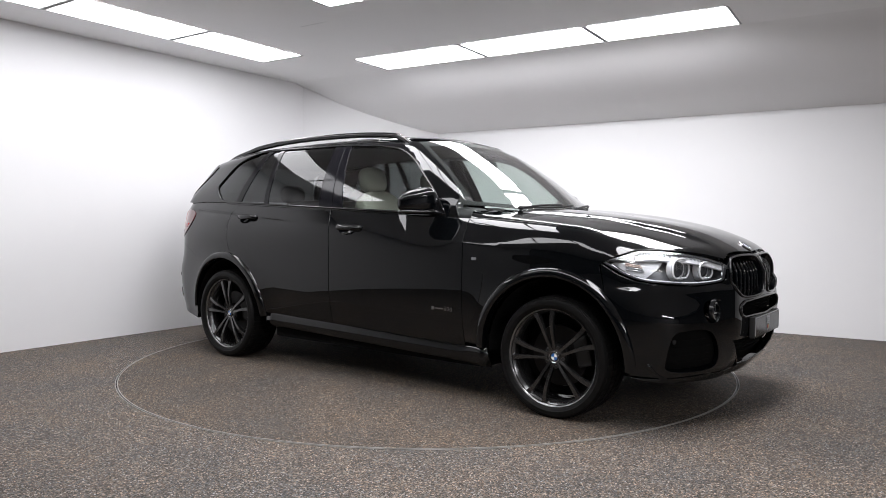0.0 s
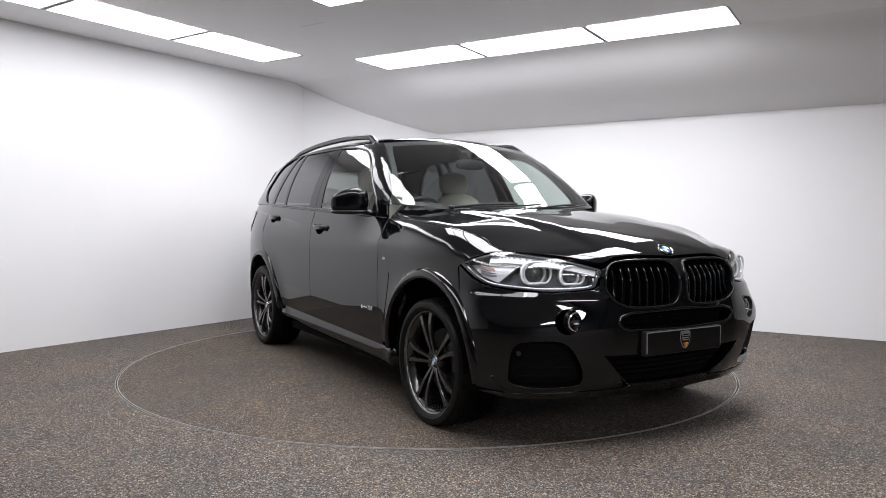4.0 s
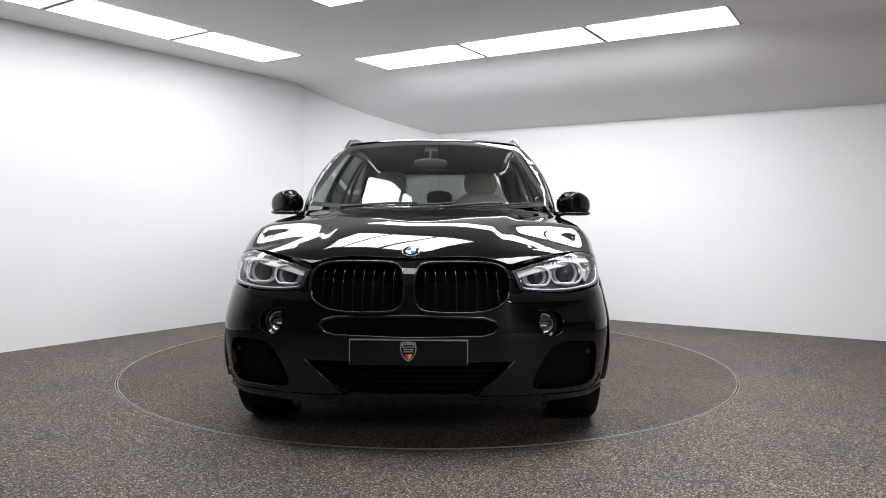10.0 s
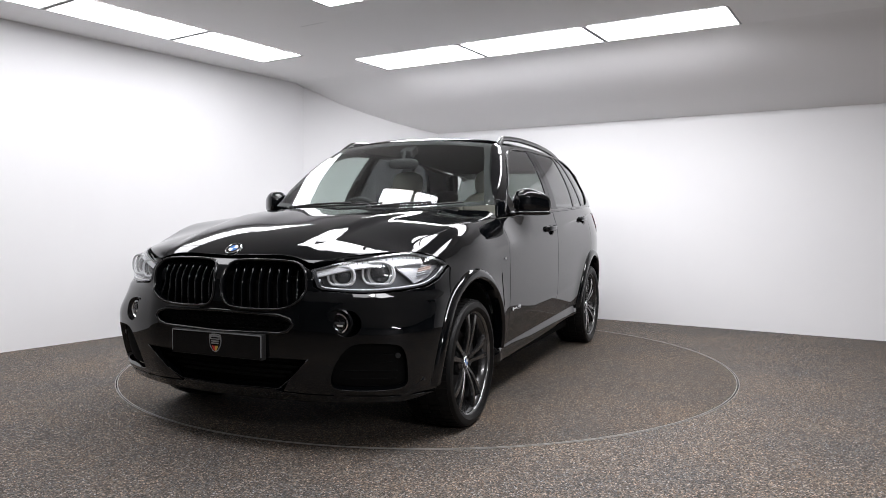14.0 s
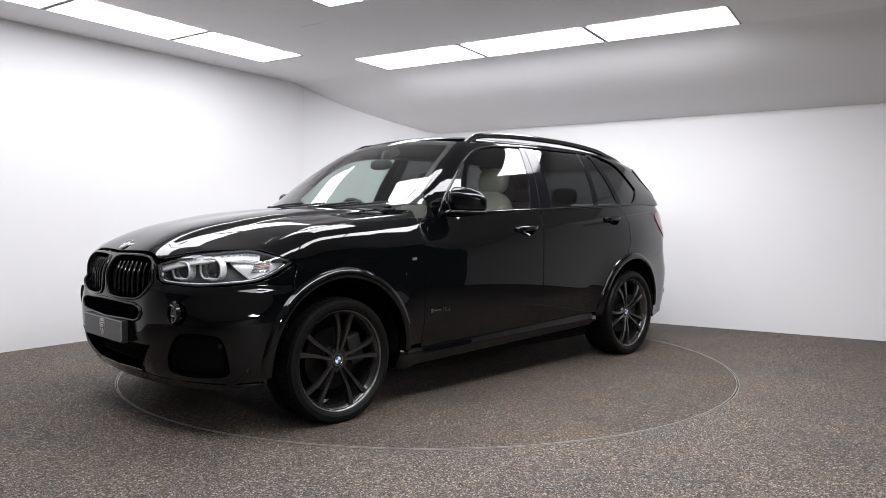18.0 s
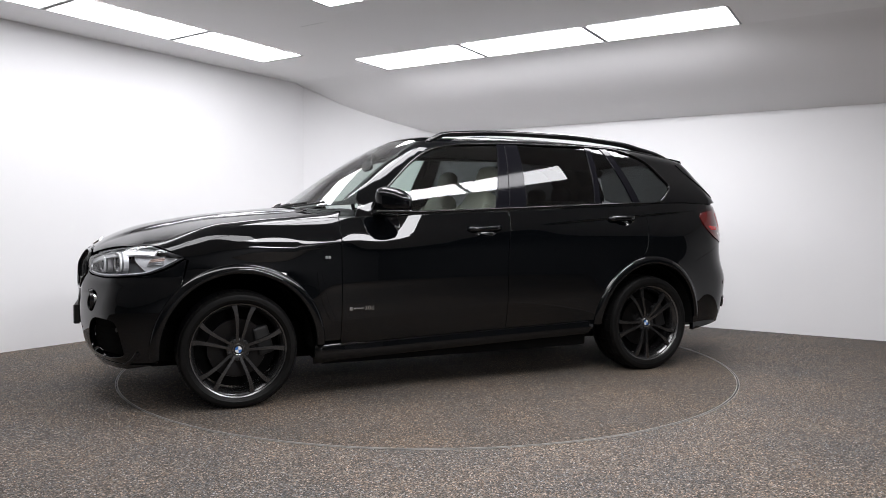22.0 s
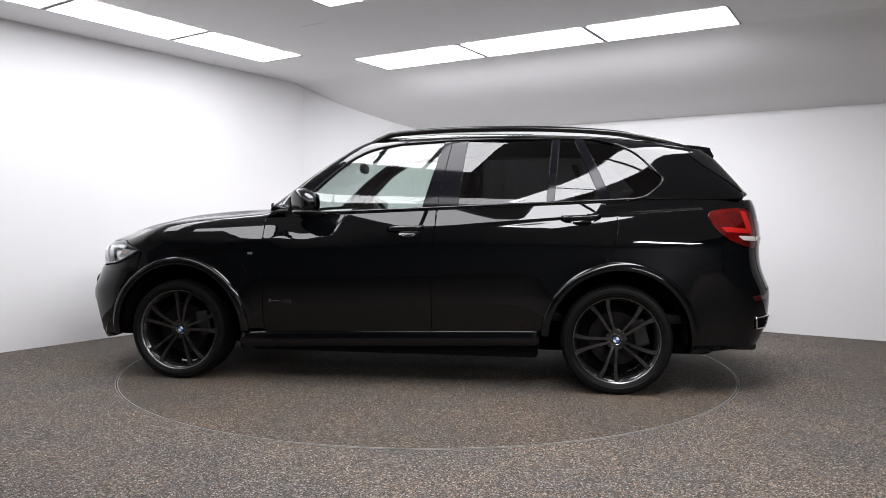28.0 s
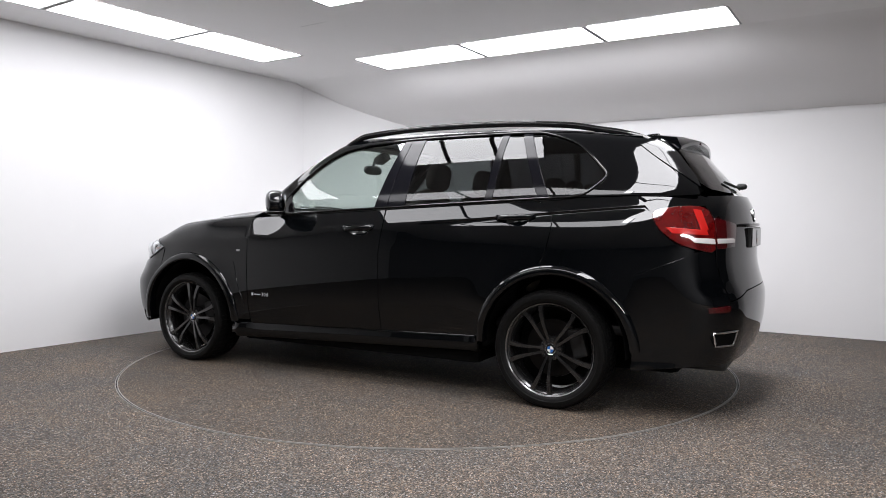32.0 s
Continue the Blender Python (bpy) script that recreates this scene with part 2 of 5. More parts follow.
# ---- the car's skin: smooth implicit surfaces, in metres, x forward, y to its left, z up ----
def tab(v, xs, ys):
    """Smooth interpolation of a small table (monotone xs), by cubic Hermite pieces."""
    v = np.asarray(v, float)
    xs, ys = np.asarray(xs, float), np.asarray(ys, float)
    d = np.diff(ys) / np.diff(xs)
    m = np.concatenate([[d[0]], (d[1:] + d[:-1]) / 2, [d[-1]]])
    i = np.clip(np.searchsorted(xs, v) - 1, 0, len(xs) - 2)
    hh = xs[i + 1] - xs[i]
    u = (v - xs[i]) / hh
    uc = np.clip(u, 0, 1)
    r = ((2 * uc**3 - 3 * uc**2 + 1) * ys[i] + (uc**3 - 2 * uc**2 + uc) * hh * m[i]
         + (-2 * uc**3 + 3 * uc**2) * ys[i + 1] + (uc**3 - uc**2) * hh * m[i + 1])
    return r + np.where(u < 0, u * hh * m[0], 0) + np.where(u > 1, (u - 1) * hh * m[-1], 0)


def smax(a, b, k):
    h = np.maximum(k - np.abs(a - b), 0) / k
    return np.maximum(a, b) + h * h * k / 4


def step(a, b, v):
    u = np.minimum(np.maximum((v - a) / (b - a), 0), 1)
    return u * u * (3 - 2 * u)


def swage_z(x):
    return 1.026 - 0.077 * x


def crease_z(x):
    return 0.531 - 0.061 * x


def belt_z(x):
    return 1.150 - 0.046 * x


FRONT_AXLE, REAR_AXLE, HUB_Z = 1.4665, -1.4665, 0.342


def lower_side(x, z):
    """Half the width of doors and wings at height z."""
    zs, zb = swage_z(x), belt_z(x)
    q = np.minimum((z - 0.30) / (zs - 0.30), 1.0)
    w = tab(q, [-0.3, -0.14, -0.04, 0.03, 0.1, 0.3, 0.55, 0.8, 0.93, 1.0], [0.85, 0.913, 0.934, 0.929, 0.937, 0.951, 0.959, 0.956, 0.953, 0.954])
    for ax in (FRONT_AXLE, REAR_AXLE):
        r = np.hypot(x - ax, z - HUB_Z)
        w = w + 0.015 * np.exp(-((r - 0.42) / 0.12) ** 2) * step(0.95, 0.70, z)
    w = w - (0.15 - 0.06 * step(0.76, 0.58, z)) * np.maximum(x - 1.45, 0) ** 2 - 0.15 * np.maximum(-x - 1.35, 0) ** 2
    # the wing swells over the front wheel
    w = w + 0.022 * np.exp(-((x - 1.40) / 0.26) ** 2) * step(0.78, 0.95, z)
    # towards the crease the side draws in, most over the rear haunch, so that the shoulder keeps one slope
    over = np.maximum(w - green_side(x, zb) - 0.325 * (zb - zs), 0) * (1 - step(0.3, 0.9, x))
    w = w - over * np.clip((z - 0.90) / (zs - 0.90), 0, 1) ** 1.8
    # above the crease the shoulder leans in to meet the windows; the crease softens along the wing
    soft = 0.004 + 0.055 * step(0.95, 1.5, x)
    up = (z - zs + np.sqrt((z - zs) ** 2 + soft * soft)) / 2 / (zb - zs)
    lean = np.where(x < 0.9, np.clip(w - green_side(x, zb), 0.03, 0.2), 0.055) * (1 - step(0.25, 0.6, x)) + 0.070 * step(0.25, 0.6, x)
    up = np.minimum(up, 2.5)
    # a scoop under the crease of the rear door and haunch
    under = np.maximum(zs - z, 0)
    w = w - 0.012 * np.exp(-under / 0.036) * (1 - np.exp(-under / 0.005)) * step(-0.45, -0.95, x) * step(-2.15, -1.9, x)
    # below a second crease, rising towards the rear, the doors tuck in
    d = crease_z(x) - z
    w = w - 0.11 * (d + np.sqrt(d * d + 0.00003)) / 2 * step(1.0, 0.86, x) * step(-1.15, -0.92, x)
    return w - lean * up


def hood_z(x, y):
    zc = tab(x, [0.5, 0.9, 1.05, 1.375, 1.77, 1.97, 2.15, 2.25, 2.32, 2.4], [1.30, 1.185, 1.170, 1.142, 1.091, 1.050, 0.990, 0.934, 0.88, 0.80])
    ay = np.abs(y)
    crease = 0.40 + 0.17 * step(2.2, 0.9, x)
    rib = 0.016 * step(crease + 0.05, crease - 0.035, ay) * step(2.3, 1.95, x) * step(0.85, 1.2, x)
    drop = 0.042 + 0.058 * step(1.55, 1.95, x) - 0.02 * step(2.05, 2.25, x)
    return zc - drop * (ay / 0.76) ** 2.2 + rib - 0.008 * step(0.3, 0.0, ay) * step(2.3, 1.8, x)


def front_x(y, z):
    return tab(z, [0.15, 0.25, 0.33, 0.45, 0.55, 0.65, 0.75, 0.85, 0.95, 1.1], [2.15, 2.24, 2.30, 2.335, 2.342, 2.342, 2.342, 2.335, 2.305, 2.21]) - (0.405 - 0.105 * step(0.76, 0.58, z)) * np.abs(y) ** 2.3


def rear_x(y, z):
    return -(tab(z, [0.2, 0.32, 0.45, 0.55, 0.66, 0.74, 0.85, 1.0, 1.12, 1.2, 1.3], [2.375, 2.465, 2.512, 2.525, 2.525, 2.505, 2.48, 2.475, 2.46, 2.44, 2.385]) - (0.15 + 0.06 * step(0.62, 0.8, z)) * y * y)


def skin_low(p):
    x, y, z = p[..., 0], p[..., 1], p[..., 2]
    f = smax(np.abs(y) - lower_side(x, z), (x - front_x(y, z)) * 0.9, 0.15)
    f = smax(f, (rear_x(y, z) - x) * 0.95, 0.21)
    f = f - 0.016 * step(0.772, 0.735, z) * step(1.72, 1.95, x) * step(0.30, 0.46, np.abs(y))
    return smax(f, (z - hood_z(x, y)) * 0.98, 0.075)


def green_side(x, z):
    d = z - belt_z(x)
    return 0.901 - 0.02 * (x + 0.4) ** 2 - 0.22 * d - 0.55 * d * d - 0.27 * np.maximum(x - 0.35, 0) ** 2 - 0.15 * np.maximum(-x - 1.30, 0) ** 2 * (0.5 + 0.5 * step(0.0, 0.26, d))


def roof_z(x, y):
    zc = tab(x, [-2.4, -2.1, -1.8, -1.4, -0.9, -0.4, 0.0, 0.15, 0.4], [1.535, 1.607, 1.653, 1.695, 1.718, 1.722, 1.712, 1.702, 1.665])
    return zc - 0.042 * (np.abs(y) / 0.6) ** 2


def screen_x(y, z):
    return tab(z, [1.1, 1.18, 1.284, 1.42, 1.539, 1.658, 1.75], [1.16, 1.035, 0.885, 0.692, 0.503, 0.29, 0.10]) - 0.28 * y * y


def tail_x(y, z):
    return -(tab(z, [1.1, 1.2, 1.3, 1.4, 1.5, 1.6, 1.7], [2.50, 2.425, 2.345, 2.26, 2.175, 2.09, 2.0]) - 0.16 * y * y)


def skin_high(p):
    x, y, z = p[..., 0], p[..., 1], p[..., 2]
    f = smax((np.abs(y) - green_side(x, z)) * 0.9, z - roof_z(x, y), 0.06)
    f = smax(f, (x - screen_x(y, z)) * 0.58, 0.035)
    return smax(f, (tail_x(y, z) - x) * 0.75, 0.10)


def normals_of(skin, p, e=0.002):
    g = np.stack([skin(p + e * a) - skin(p - e * a) for a in np.eye(3)], -1)
    return g / np.linalg.norm(g, axis=-1, keepdims=True)


def meet(skin, o, d, far):
    """Where rays from o along d, coming from far outside, first meet the skin."""
    s = np.linspace(0, 1, 60)
    inside = skin(o[None] + d[None] * (far * s[:, None, None])) < 0
    first = inside.argmax(0)
    ok = inside.any(0)
    lo, hi = far * s[np.maximum(first - 1, 0)], far * s[first]
    for _ in range(17):
        mid = (lo + hi) / 2
        c = skin(o + d * mid[:, None]) < 0
        hi, lo = np.where(c, mid, hi), np.where(c, lo, mid)
    return o + d * hi[:, None], ok


# ---- car materials ----
PAINT = material("black_car_paint", (0.0015, 0.0018, 0.0022), 0.35, 0.0, Coat_Weight=1.0, Coat_Roughness=0.012, Coat_IOR=1.5, Specular_IOR_Level=0.0)
grain(PAINT, 900, (0.0010, 0.0013, 0.0017), (0.0020, 0.0024, 0.0030))
GLOSS = material("gloss_black_trim", (0.006, 0.006, 0.0065), 0.07)
PILLAR = material("satin_black_pillar", (0.005, 0.005, 0.007), 0.09, Specular_IOR_Level=0.2)
RING = material("pale_light_ring", (0.86, 0.87, 0.89), 0.2, Coat_Weight=1.0)
PLASTIC = material("matt_black_plastic", (0.012, 0.012, 0.012), 0.55)
bump(PLASTIC, 500, 0.15, 0.0006)
# near-black for liners and underside; also stands in for shade in recesses
SHADOW = material("liner_and_shade_black", (0.004, 0.004, 0.004), 0.95, Specular_IOR_Level=0.1)
RUBBER = material("tyre_rubber", (0.005, 0.005, 0.0051), 0.45, Specular_IOR_Level=0.16)
grain(RUBBER, 40, (0.0035, 0.0035, 0.0036), (0.0075, 0.0073, 0.007))
RIM = material("dark_grey_alloy", (0.06, 0.06, 0.061), 0.24, 0.85, Coat_Weight=0.6, Coat_Roughness=0.08)
grain(RIM, 25, (0.050, 0.050, 0.051), (0.070, 0.069, 0.069))
RIM_EDGE = material("bright_machined_edge", (0.17, 0.17, 0.17), 0.22, 0.9)
STEEL = material("brake_disc_steel", (0.022, 0.021, 0.021), 0.4, 0.9)
CAST = material("brake_caliper_grey", (0.02, 0.02, 0.02), 0.5, 0.3)
CHROME = material("bright_chrome", (0.75, 0.76, 0.78), 0.08, 1.0)
SATIN = material("satin_silver", (0.50, 0.51, 0.53), 0.28, 0.8)
GLASS = pane_material("clear_green_glass", (0.68, 0.76, 0.72), 1.5)
SCREEN = pane_material("windscreen_glass", (0.72, 0.77, 0.75), 1.5)
PRIVACY = pane_material("privacy_glass", (0.10, 0.105, 0.11), 1.5, faces=1.05)
LENS = pane_material("clear_lamp_cover", (0.96, 0.97, 0.98), 1.45)
RED_LENS = material("red_lamp_lens", (0.12, 0.003, 0.004), 0.06, Coat_Weight=1.0, Coat_Roughness=0.02)
grain(RED_LENS, 14, (0.055, 0.001, 0.0015), (0.13, 0.0025, 0.003))
RED_DARK = material("dark_red_lens", (0.06, 0.002, 0.003), 0.08, Coat_Weight=1.0, Coat_Roughness=0.02)
RED_BRIGHT = material("bright_red_bar", (0.50, 0.012, 0.010), 0.12, Coat_Weight=1.0)
WHITE_LENS = material("white_lamp_lens", (0.75, 0.73, 0.72), 0.15, Coat_Weight=1.0)
LAMP_DARK = material("lamp_bezel_dark", (0.06, 0.062, 0.066), 0.25, 0.3)
LAMP_GREY = material("lamp_housing_grey", (0.19, 0.195, 0.205), 0.3, 0.2)
LAMP_SILVER = material("lamp_reflector_silver", (0.84, 0.85, 0.87), 0.3, 0.2)
STEEL_BOWL = material("smoked_mirror_bowl", (0.30, 0.30, 0.31), 0.15, 1.0)
AMBER = material("pale_amber_reflector", (0.62, 0.48, 0.42), 0.2)
LEATHER = material("cream_leather", (0.36, 0.33, 0.29), 0.5)
grain(LEATHER, 35, (0.33, 0.30, 0.265), (0.39, 0.36, 0.315))
DASH = material("dark_dash_vinyl", (0.018, 0.018, 0.019), 0.6)
TRIM_GREY = material("grey_cabin_trim", (0.05, 0.05, 0.05), 0.8)
REAR_GLASS = pane_material("tinted_rear_glass", (0.24, 0.26, 0.25), 1.5, faces=1.2)
BADGE_BLUE = material("badge_blue", (0.03, 0.14, 0.42), 0.2, Coat_Weight=1.0)
BADGE_WHITE = material("badge_white", (0.8, 0.8, 0.8), 0.2, Coat_Weight=1.0)
PLATE_BLACK = material("plate_black", (0.006, 0.006, 0.006), 0.12, Specular_IOR_Level=0.3)
SHIELD_RED = material("shield_red", (0.45, 0.03, 0.02), 0.35)
SHIELD_GOLD = material("shield_gold", (0.55, 0.38, 0.08), 0.35)


# ---- panels cut from the skin ----
def spline(pts, n=10, closed=False):
    """A Catmull-Rom curve through points, n steps a piece."""
    p = [np.array(q, float) for q in pts]
    m = len(p)
    out = []
    for i in range(m if closed else m - 1):
        a = p[(i - 1) % m] if closed or i > 0 else 2 * p[0] - p[1]
        b, c = p[i], p[(i + 1) % m]
        d = p[(i + 2) % m] if closed or i + 2 < m else 2 * p[-1] - p[-2]
        for k in range(n):
            t = k / n
            out.append(0.5 * (2 * b + (c - a) * t + (2 * a - 5 * b + 4 * c - d) * t * t + (3 * b - a - 3 * c + d) * t**3))
    if not closed:
        out.append(p[-1])
    return [tuple(q) for q in out]


def arc(cx, cz, r, a0, a1, n=24):
    return [(cx + r * math.cos(radians(a0 + (a1 - a0) * i / n)), cz + r * math.sin(radians(a0 + (a1 - a0) * i / n))) for i in range(n + 1)]


def resample(poly, h):
    """A closed outline with points no farther apart than h; its corners stay."""
    out = []
    n = len(poly)
    for i in range(n):
        a, b = np.array(poly[i]), np.array(poly[(i + 1) % n])
        d = np.linalg.norm(b - a)
        if d < 1e-5:
            continue
        k = max(1, math.ceil(d / h))
        out += [tuple(a + (b - a) * j / k) for j in range(k)]
    return out


def within(poly, pts):
    """Which of the points lie inside the outline."""
    x, y = pts[:, 0], pts[:, 1]
    c = np.zeros(len(pts), bool)
    q = np.array(poly)
    for (x0, y0), (x1, y1) in zip(q, np.roll(q, -1, 0)):
        if y0 == y1:
            continue
        hit = ((y0 > y) != (y1 > y)) & (x < (x1 - x0) * (y - y0) / (y1 - y0) + x0)
        c ^= hit
    return c


def clear_of(poly, pts, d):
    """Which of the points keep the distance d from the outline."""
    q = np.array(poly)
    keep = np.ones(len(pts), bool)
    for a, b in zip(q, np.roll(q, -1, 0)):
        ab = b - a
        t = np.clip(((pts - a) @ ab) / max(ab @ ab, 1e-12), 0, 1)
        keep &= np.linalg.norm(pts - a - t[:, None] * ab, axis=1) > d
    return keep


FRONT_PIVOT, REAR_PIVOT = 1.2, -1.3


def rays(view, q):
    q = np.asarray(q, float)
    a, b = q[:, 0], q[:, 1]
    one = np.ones(len(q))
    if view == "side":
        return np.stack([a, 1.5 * one, b], 1), np.tile((0.0, -1, 0), (len(q), 1)), 1.5
    if view == "top":
        return np.stack([a, b, 2.1 * one], 1), np.tile((0.0, 0, -1), (len(q), 1)), 1.4
    if view == "front":
        return np.stack([2.7 * one, a, b], 1), np.tile((-1.0, 0, 0), (len(q), 1)), 3.5
    if view == "rear":
        return np.stack([-2.9 * one, a, b], 1), np.tile((1.0, 0, 0), (len(q), 1)), 2.0
    s, px = (1, FRONT_PIVOT) if view == "nose" else (-1, REAR_PIVOT)
    d = np.stack([s * np.cos(a), np.sin(a), 0 * a], 1)
    return np.stack([px + 1.7 * d[:, 0], 1.7 * d[:, 1], b], 1), -d, 1.69


def nose(pts):
    """Points (x, y, z) or (y, z) of the front, as angle round the nose and height."""
    out = []
    for q in pts:
        x, y, z = q if len(q) == 3 else (float(front_x(np.array(q[0]), np.array(q[1]))), *q)
        out.append((math.atan2(y, x - FRONT_PIVOT), z))
    return out


def stern(pts):
    out = []
    for q in pts:
        x, y, z = q if len(q) == 3 else (float(rear_x(np.array(q[0]), np.array(q[1]))), *q)
        out.append((math.atan2(y, REAR_PIVOT - x), z))
    return out


def panel(name, mat, parent, view, outline, skin, holes=(), h=0.035, thick=0.018, lift=0.0, label="", side=1, round_=0.0025, lines=()):
    """A sheet of the skin inside an outline, less its holes, with rolled edges that turn inward. side -1 mirrors it to the car's right."""
    rim = resample(outline, h * 0.6)
    cuts = [resample(k, h * 0.5) for k in holes]
    lo, hi = np.min(rim, 0), np.max(rim, 0)
    gx, gy = np.meshgrid(np.arange(lo[0] + h / 2, hi[0], h), np.arange(lo[1] + h / 2, hi[1], h))
    g = np.stack([gx.ravel(), gy.ravel()], 1)
    keep = within(rim, g) & clear_of(rim, g, h * 0.35)
    for k in cuts:
        keep &= ~within(k, g) & clear_of(k, g, h * 0.35)
    g = g[keep]
    pts, edges = [], []
    for loop in (rim, *cuts):
        s = len(pts)
        pts += loop
        edges += [(s + i, s + (i + 1) % len(loop)) for i in range(len(loop))]
    # rows of points that follow a crease of the skin
    for row in lines:
        q = np.array(row, float)
        ok = within(rim, q) & clear_of(rim, q, h * 0.2)
        for k in cuts:
            ok &= ~within(k, q) & clear_of(k, q, h * 0.2)
        far_off = np.array([np.abs(np.interp(p[0], [w[0] for w in row][::-1], [w[1] for w in row][::-1]) - p[1]) > h * 0.3 for p in g]) if len(g) else np.zeros(0, bool)
        g = g[far_off] if len(g) else g
        s = len(pts)
        idx = np.flatnonzero(ok)
        pts += [tuple(p) for p in q[idx]]
        edges += [(s + i, s + i + 1) for i in range(len(idx) - 1) if idx[i + 1] == idx[i] + 1]
    pts += [tuple(q) for q in g]
    v2, _, tri, *_ = cdt([Vector(q) for q in pts], edges, [], 0, 1e-6)
    v2 = np.array([tuple(q) for q in v2])
    tri = np.array([t for t in tri if len(t) == 3])
    c = v2[tri].mean(1)
    ok = within(rim, c)
    for k in cuts:
        ok &= ~within(k, c)
    tri = tri[ok]
    o, d, far = rays(view, v2)
    p3, met = meet(skin, o, d, far)
    n3 = normals_of(skin, p3)
    tri = tri[met[tri].all(1)]
    # face the triangles outward
    fn = np.cross(p3[tri[:, 1]] - p3[tri[:, 0]], p3[tri[:, 2]] - p3[tri[:, 0]])
    flip = (fn * n3[tri].mean(1)).sum(1) < 0
    tri[flip] = tri[flip][:, ::-1]
    p3 = p3 + n3 * lift
    verts, norms, faces = list(p3), list(n3), [tuple(t) for t in tri]
    if thick:
        count = {}
        for t in tri:
            for a, b in ((t[0], t[1]), (t[1], t[2]), (t[2], t[0])):
                count[(a, b)] = count.get((a, b), 0) + 1
        border = [(a, b) for a, b in count if (b, a) not in count]
        out = {}
        for a, b in border:
            w = np.cross(p3[b] - p3[a], n3[a])
            w = w / max(np.linalg.norm(w), 1e-9)
            for i in (a, b):
                out[i] = out.get(i, 0) + w
        ring = {}
        for i, w in out.items():
            w = w / max(np.linalg.norm(w), 1e-9)
            s = len(verts)
            verts += [p3[i] + w * round_ - n3[i] * round_ * 1.2, p3[i] + w * round_ - n3[i] * thick]
            norms += [w, w]
            ring[i] = s
        for a, b in border:
            faces += [(b, a, ring[a], ring[b]), (ring[b], ring[a], ring[a] + 1, ring[b] + 1)]
    verts, norms = np.array(verts), np.array(norms)
    if side < 0:
        verts, norms = verts * (1, -1, 1), norms * (1, -1, 1)
        faces = [f[::-1] for f in faces]
    return obj(name, verts, faces, mat, parent, label, normals=norms)


def both(fn):
    """Build a part on the car's left and its mirror image on the right."""
    return [fn(1), fn(-1)]


def sweep(name, path, section, mat, parent, label="", up=(0, 0, 1), closed=False, scale=None):
    """A section (u, v) carried along a path of points: u sideways, v along up."""
    path = [Vector(q) for q in path]
    up = Vector(up)
    verts, faces, m, n = [], [], len(section), len(path)
    for i, q in enumerate(path):
        t = (path[(i + 1) % n] - path[i - 1]) if closed or 0 < i < n - 1 else (path[1] - path[0] if i == 0 else path[-1] - path[-2])
        t.normalize()
        s = t.cross(up).normalized()
        w = s.cross(t)
        k = scale[i] if scale else 1.0
        verts += [q + s * (u * k) + w * (v * k) for u, v in section]
    for i in range(n if closed else n - 1):
        j = (i + 1) % n
        faces += [(i * m + k, i * m + (k + 1) % m, j * m + (k + 1) % m, j * m + k) for k in range(m)]
    if not closed:
        faces += [tuple(range(m))[::-1], tuple((n - 1) * m + k for k in range(m))]
    bm = bmesh.new()
    vs = [bm.verts.new(v) for v in verts]
    for f in faces:
        bm.faces.new([vs[k] for k in f])
    ob = from_bm(name, bm, mat, parent, label, smooth=True)
    return ob


def circle(r, n=10, k=1.0):
    return [(r * math.cos(2 * math.pi * i / n), r * k * math.sin(2 * math.pi * i / n)) for i in range(n)]


def lathe(name, prof, n, mat, parent, at=(0, 0, 0), label="", sharp=True):
    """A profile of (radius, y) turned about the y axis; y points outward on the wheel's left."""
    verts, faces = [], []
    m = len(prof)
    for i in range(n):
        c, s = math.cos(2 * math.pi * i / n), math.sin(2 * math.pi * i / n)
        verts += [(at[0] + r * c, at[1] + y, at[2] + r * s) for r, y in prof]
    for i in range(n):
        j = (i + 1) % n
        faces += [(i * m + k, j * m + k, j * m + k + 1, i * m + k + 1) for k in range(m - 1)]
    ob = obj(name, verts, faces, mat, parent, label, smooth=True)
    if sharp:
        ob.data.set_sharp_from_angle(angle=radians(38))
    return ob


def on_skin(view, pts, skin, lift=0.0, s=1):
    o, d, far = rays(view, np.array(pts, float))
    p, _ = meet(skin, o, d, far)
    p = p + normals_of(skin, p) * lift
    return [Vector((x, s * y, z)) for x, y, z in p]


def tube(name, path, r, mat, parent, label="", up=(0, 0, 1), closed=False, k=1.0):
    return sweep(name, path, circle(r, 8, k), mat, parent, label, up, closed)


# ---- the car ----
car = new("car")
tagged(car, "glossy black five-door sport utility car with dark alloy wheels", "car")
WIN = "black-tinted privacy glass"
ARCH = {"front": (FRONT_AXLE - 0.012, HUB_Z + 0.002), "rear": (REAR_AXLE - 0.018, HUB_Z + 0.002)}
R_OPEN, R_LIP = 0.440, 0.494


LOW_CREASE = [[(x, float(crease_z(x)) + dz) for x in np.arange(0.95, -0.86, -0.025)] for dz in (-0.012, 0.0, 0.012)]
SWAGE = [[(x, float(swage_z(x)) + dz) for x in np.arange(1.1, -2.0, -0.02)] for dz in (-0.05, -0.024, -0.01, 0.0, 0.008, 0.022)]


HANDLES = ((-0.113, 1.035), (-1.237, 1.108))
BOWL = (0.078, 0.036, 0.026)


def bowl_edge(x, z, k=1.0, n=30):
    return [(x - 0.012 + BOWL[0] * k * math.cos(2 * math.pi * i / n), z - 0.010 + BOWL[1] * k * math.sin(2 * math.pi * i / n)) for i in range(n)]


